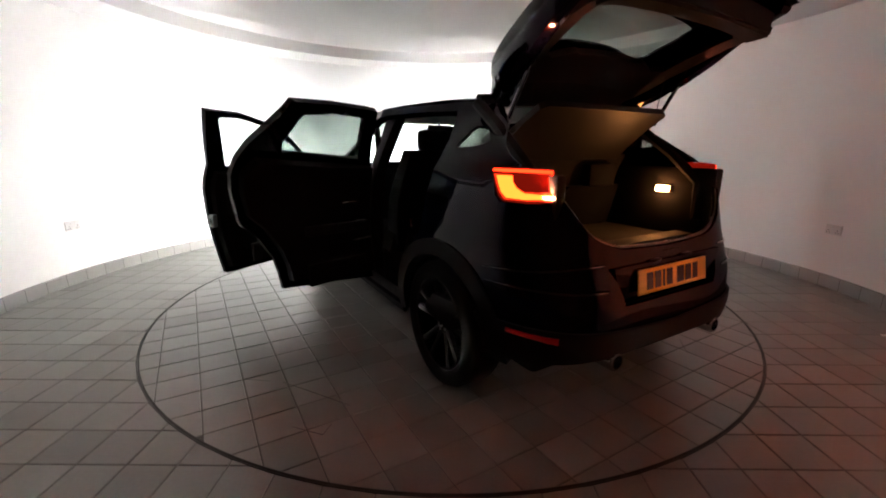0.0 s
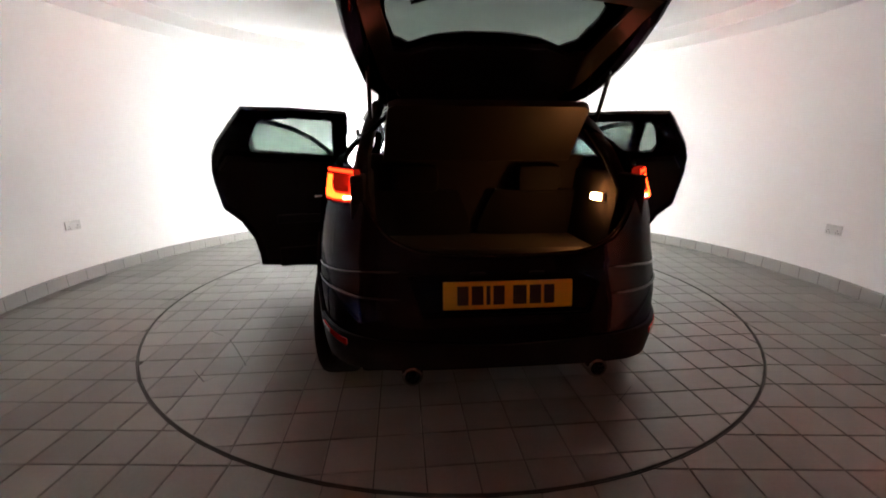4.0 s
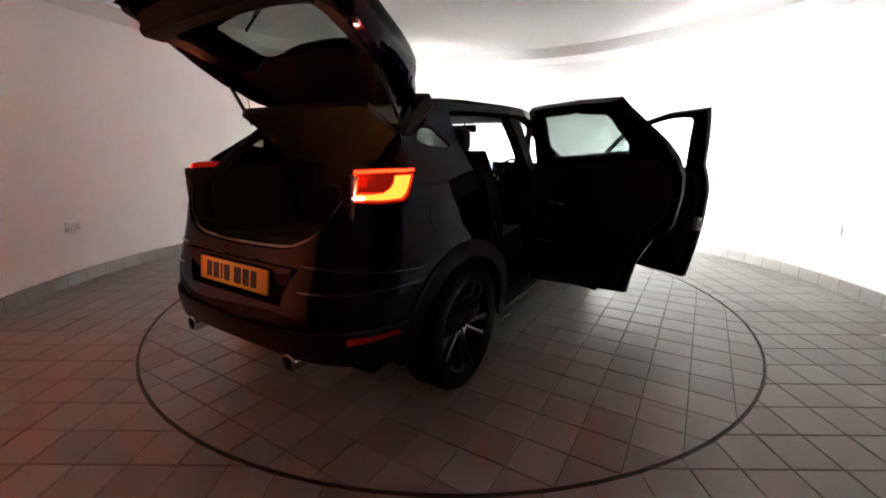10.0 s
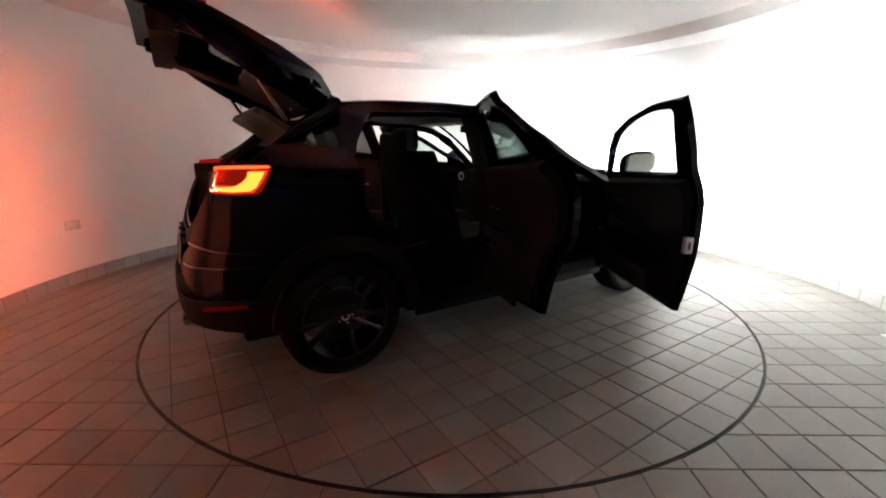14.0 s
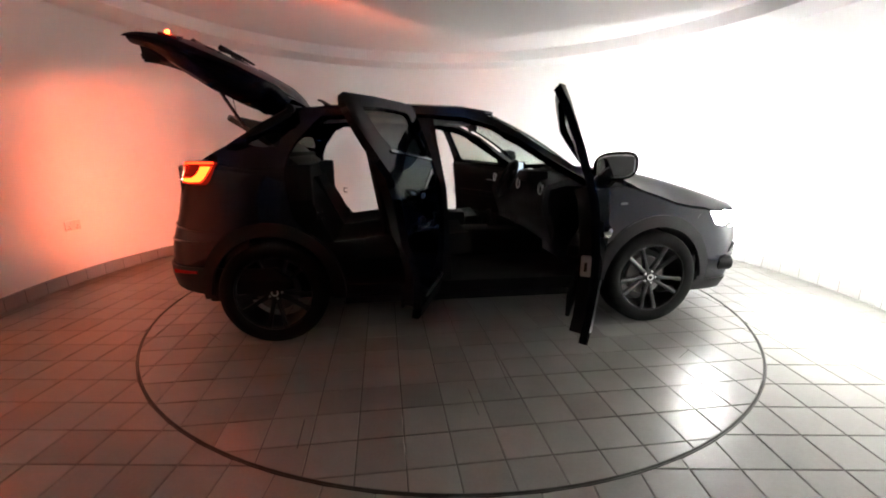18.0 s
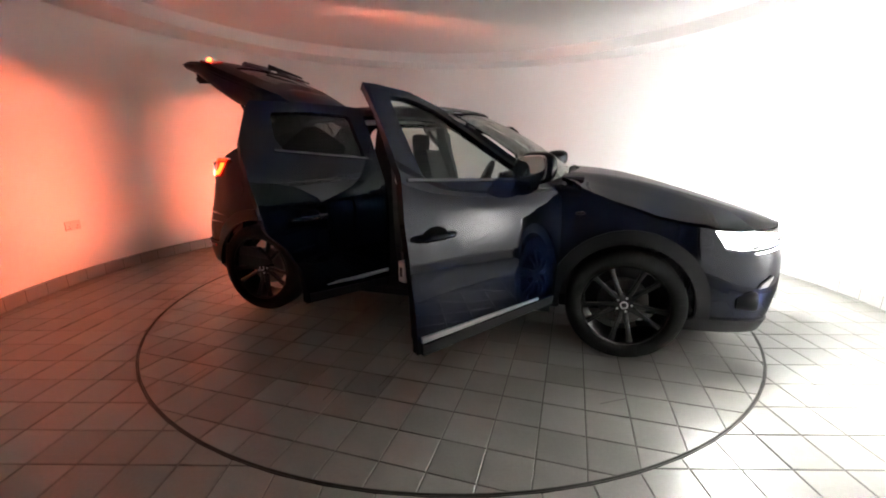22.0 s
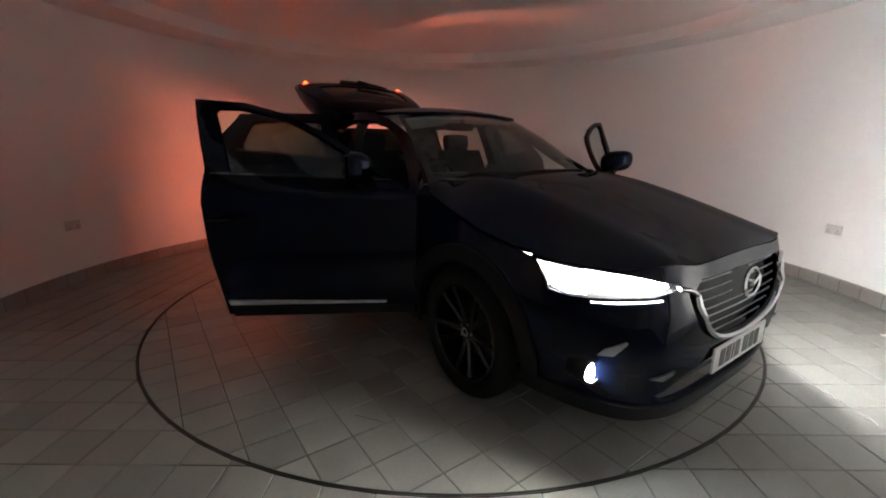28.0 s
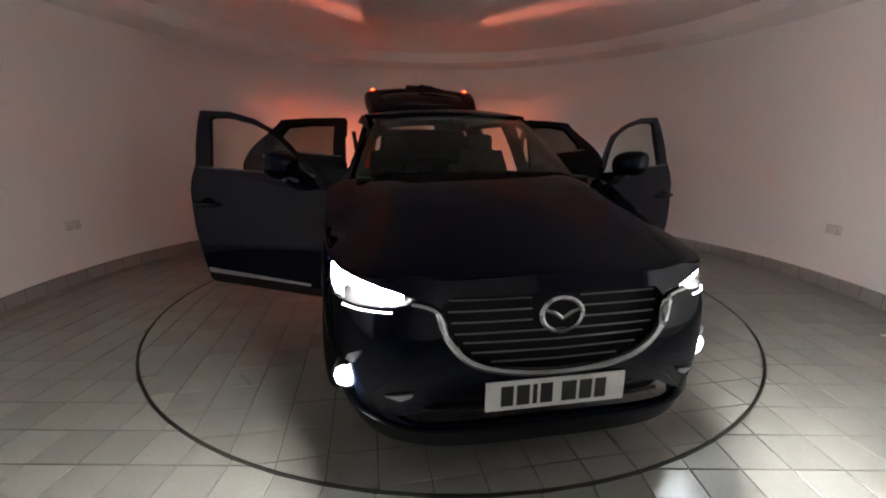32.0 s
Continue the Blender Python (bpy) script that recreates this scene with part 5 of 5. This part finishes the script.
def build_interior(car):
    part("cabin_floor", box_mesh(-0.95, 0.95, -0.72, 0.72, 0.30, 0.34, bevel=0.01), M_CARPET, car)
    part("bulkhead", box_mesh(0.885, 0.925, -0.76, 0.76, 0.30, 1.02, bevel=0.01), M_TRIM, car)
    part("centre_tunnel", box_mesh(-0.7, 0.8, -0.12, 0.12, 0.34, 0.58, bevel=0.04), M_TRIM, car)
    for x, y in ((-0.20, -0.37), (0.05, 0.37)):
        seat(car, x, y, 0.50)
    for y in (-0.34, 0.34):
        seat(car, -0.74, y, 0.62, back_h=0.48, tilt=22)
    # dashboard, screen, wheel
    def dash(y, t):
        xs = lin(t, (0, 0.25, 0.5, 0.75, 1.0), (0.93, 0.70, 0.56, 0.54, 0.62))
        zs = lin(t, (0, 0.25, 0.5, 0.75, 1.0), (1.03, 1.035, 1.0, 0.85, 0.62))
        return (xs, y, zs - 0.02 * (y / 0.7) ** 2)
    part("dashboard", panel(dash, [(-0.70, 0), (0.70, 0), (0.70, 1), (-0.70, 1)], thick=0.04, core=(1.2, 0, 0.6), step=0.1), M_TRIM, car, "black dashboard")
    part("screen", box_mesh(0.60, 0.612, -0.09, 0.09, 1.02, 1.12, bevel=0.003), M_GLOSSB, car)
    part("screen_display", box_mesh(0.597, 0.5995, -0.08, 0.08, 1.03, 1.11), M_SCREEN, car, "dim lit screen")
    part("instrument_hood", box_mesh(0.50, 0.66, -0.50, -0.24, 0.98, 1.07, bevel=0.03), M_TRIM, car)
    m = Matrix.Translation((0.385, -0.37, 1.0)) @ Matrix.Rotation(radians(-68), 4, "Y") @ Matrix.Scale(0.85, 4)
    bm = bmesh.new()
    lathe(bm, [(0.172 + 0.014 * math.cos(a), 0.014 * math.sin(a)) for a in np.linspace(0, 2 * math.pi, 9)[:-1]], 36, m, closed=True)
    steer = part("steering_wheel", bm, M_TRIM, car, "black steering wheel")
    bm = bmesh.new()
    lathe(bm, [(0.0, 0.01), (0.06, 0.006), (0.07, -0.02)], 20, m)
    part("wheel_boss", bm, M_TRIM, steer)
    for a in (0, 120, 240):
        bm = bmesh.new()
        v = m @ Vector((0.05 * math.cos(radians(a)), 0.05 * math.sin(radians(a)), 0))
        w = m @ Vector((0.165 * math.cos(radians(a)), 0.165 * math.sin(radians(a)), 0))
        tube(bm, [v, w], 0.014, 6)
        part("wheel_arm", bm, M_TRIM, steer)
    for y, z in ((-0.63, 0.95), (-0.13, 0.95), (0.13, 0.95), (0.63, 0.95)):
        mv = Matrix.Translation((0.545, y, z)) @ Matrix.Rotation(radians(-90), 4, "Y")
        bm = bmesh.new()
        lathe(bm, [(0.030, -0.02), (0.034, 0.0), (0.040, 0.004), (0.044, -0.004)], 28, mv)
        vent = part("air_vent", bm, M_SILVER, car, "round silver-rimmed air vent")
        for k in (-1, 0, 1):
            part("vent_slat", box_mesh(0.548, 0.562, y - 0.028, y + 0.028, z + 0.014 * k - 0.0015, z + 0.014 * k + 0.0015), M_CLAD, vent, smooth=False)
    bm = bmesh.new()
    tube(bm, [(0.36, 0.0, 0.57), (0.34, 0.0, 0.68), (0.335, 0.0, 0.72)], [0.03, 0.012, 0.024], 10)
    part("gear_lever", bm, M_TRIM, car)
    part("centre_armrest", box_mesh(-0.12, 0.12, -0.09, 0.09, 0.60, 0.72, bevel=0.03), M_TRIM, car)
    bm = bmesh.new()
    tube(bm, [(0.22, 0, 1.46), (0.20, 0, 1.40)], 0.01, 6)
    stem = part("rear_view_mirror", bm, M_TRIM, car)
    part("mirror_case", box_mesh(0.17, 0.20, -0.12, 0.12, 1.355, 1.415, bevel=0.012), M_TRIM, stem)
    for y in (-0.38, 0.38):
        part("sun_visor", box_mesh(0.02, 0.20, y - 0.17, y + 0.17, 1.425, 1.438, bevel=0.005), M_HEADLINER, car)
    # boot
    part("boot_floor", box_mesh(-1.79, -0.98, -0.58, 0.58, 0.70, 0.735, bevel=0.008), M_CARPET, car, "dark carpeted boot floor")
    for s in (-1, 1):
        y0, y1 = sorted((s * 0.565, s * 0.62))
        part("boot_side", box_mesh(-1.80, -1.0, y0, y1, 0.70, 1.12, bevel=0.015), M_TRIM, car)
    bm = bmesh.new()
    box(bm, -0.04, 0.0, -0.60, 0.60, 0.0, 0.52, 0.01)
    back = part("seat_back_panel", bm, M_CARPET, car)
    back.matrix_basis = Matrix.Translation((-1.02, 0, 0.70)) @ Matrix.Rotation(radians(-16), 4, "Y")
    lamp = part("boot_lamp", box_mesh(-1.56, -1.47, -0.566, -0.545, 0.975, 1.015, bevel=0.004), M_PLASTIC_W, car)
    part("boot_light", box_mesh(-1.55, -1.48, -0.5445, -0.522, 0.98, 1.012, bevel=0.006), M_LAMP_BOOT, lamp, "glowing warm boot light")
    # parcel shelf hung up by its cords, tilted with the tailgate
    def shelf(u, v):
        return (-1.10 - 0.425 * v, u * (0.52 - 0.055 * v), 1.12 + 0.317 * v + 0.02 * math.sin(math.pi * v))
    part("parcel_shelf", panel(shelf, [(-1, 0.03), (-0.97, 0), (0.97, 0), (1, 0.03), (1, 0.95), (0.93, 1), (-0.93, 1), (-1, 0.95)], thick=0.032, core=(-1.3, 0, 0.9), step=0.09), M_BOARD, car, "brown felt parcel shelf, tipped up")
    for s in (-1, 1):
        bm = bmesh.new()
        tube(bm, [(-1.46, s * 0.47, 1.42), (-1.50, s * 0.49, 1.72)], 0.002, 4)
        part("shelf_cord", bm, M_TRIM, car)


def build_car():
    car = new("car")
    build_body(car)
    build_front_details(car)
    build_tail_lamps(car)
    build_doors(car)
    build_tailgate(car)
    build_interior(car)
    for x in (AXLE_F, AXLE_R):
        for s in (-1, 1):
            wheel(car, x, s)
    return tagged(car, "dark blue five-door crossover with all doors and tailgate open, lamps lit", "car")


car = build_car()


def motions():
    """The turntable carries the car round at one even speed."""
    times = [0.5 * i for i in range(65)]
    walk(turntable, [(t, pose(0, 0, 0, 0, 0, HEAD + SPIN * t)) for t in times])
    walk(car, [(t, pose(0, 0, 0, 0, 0, HEAD + SPIN * t) @ Matrix.Translation((0, -0.028, 0))) for t in times])


motions()
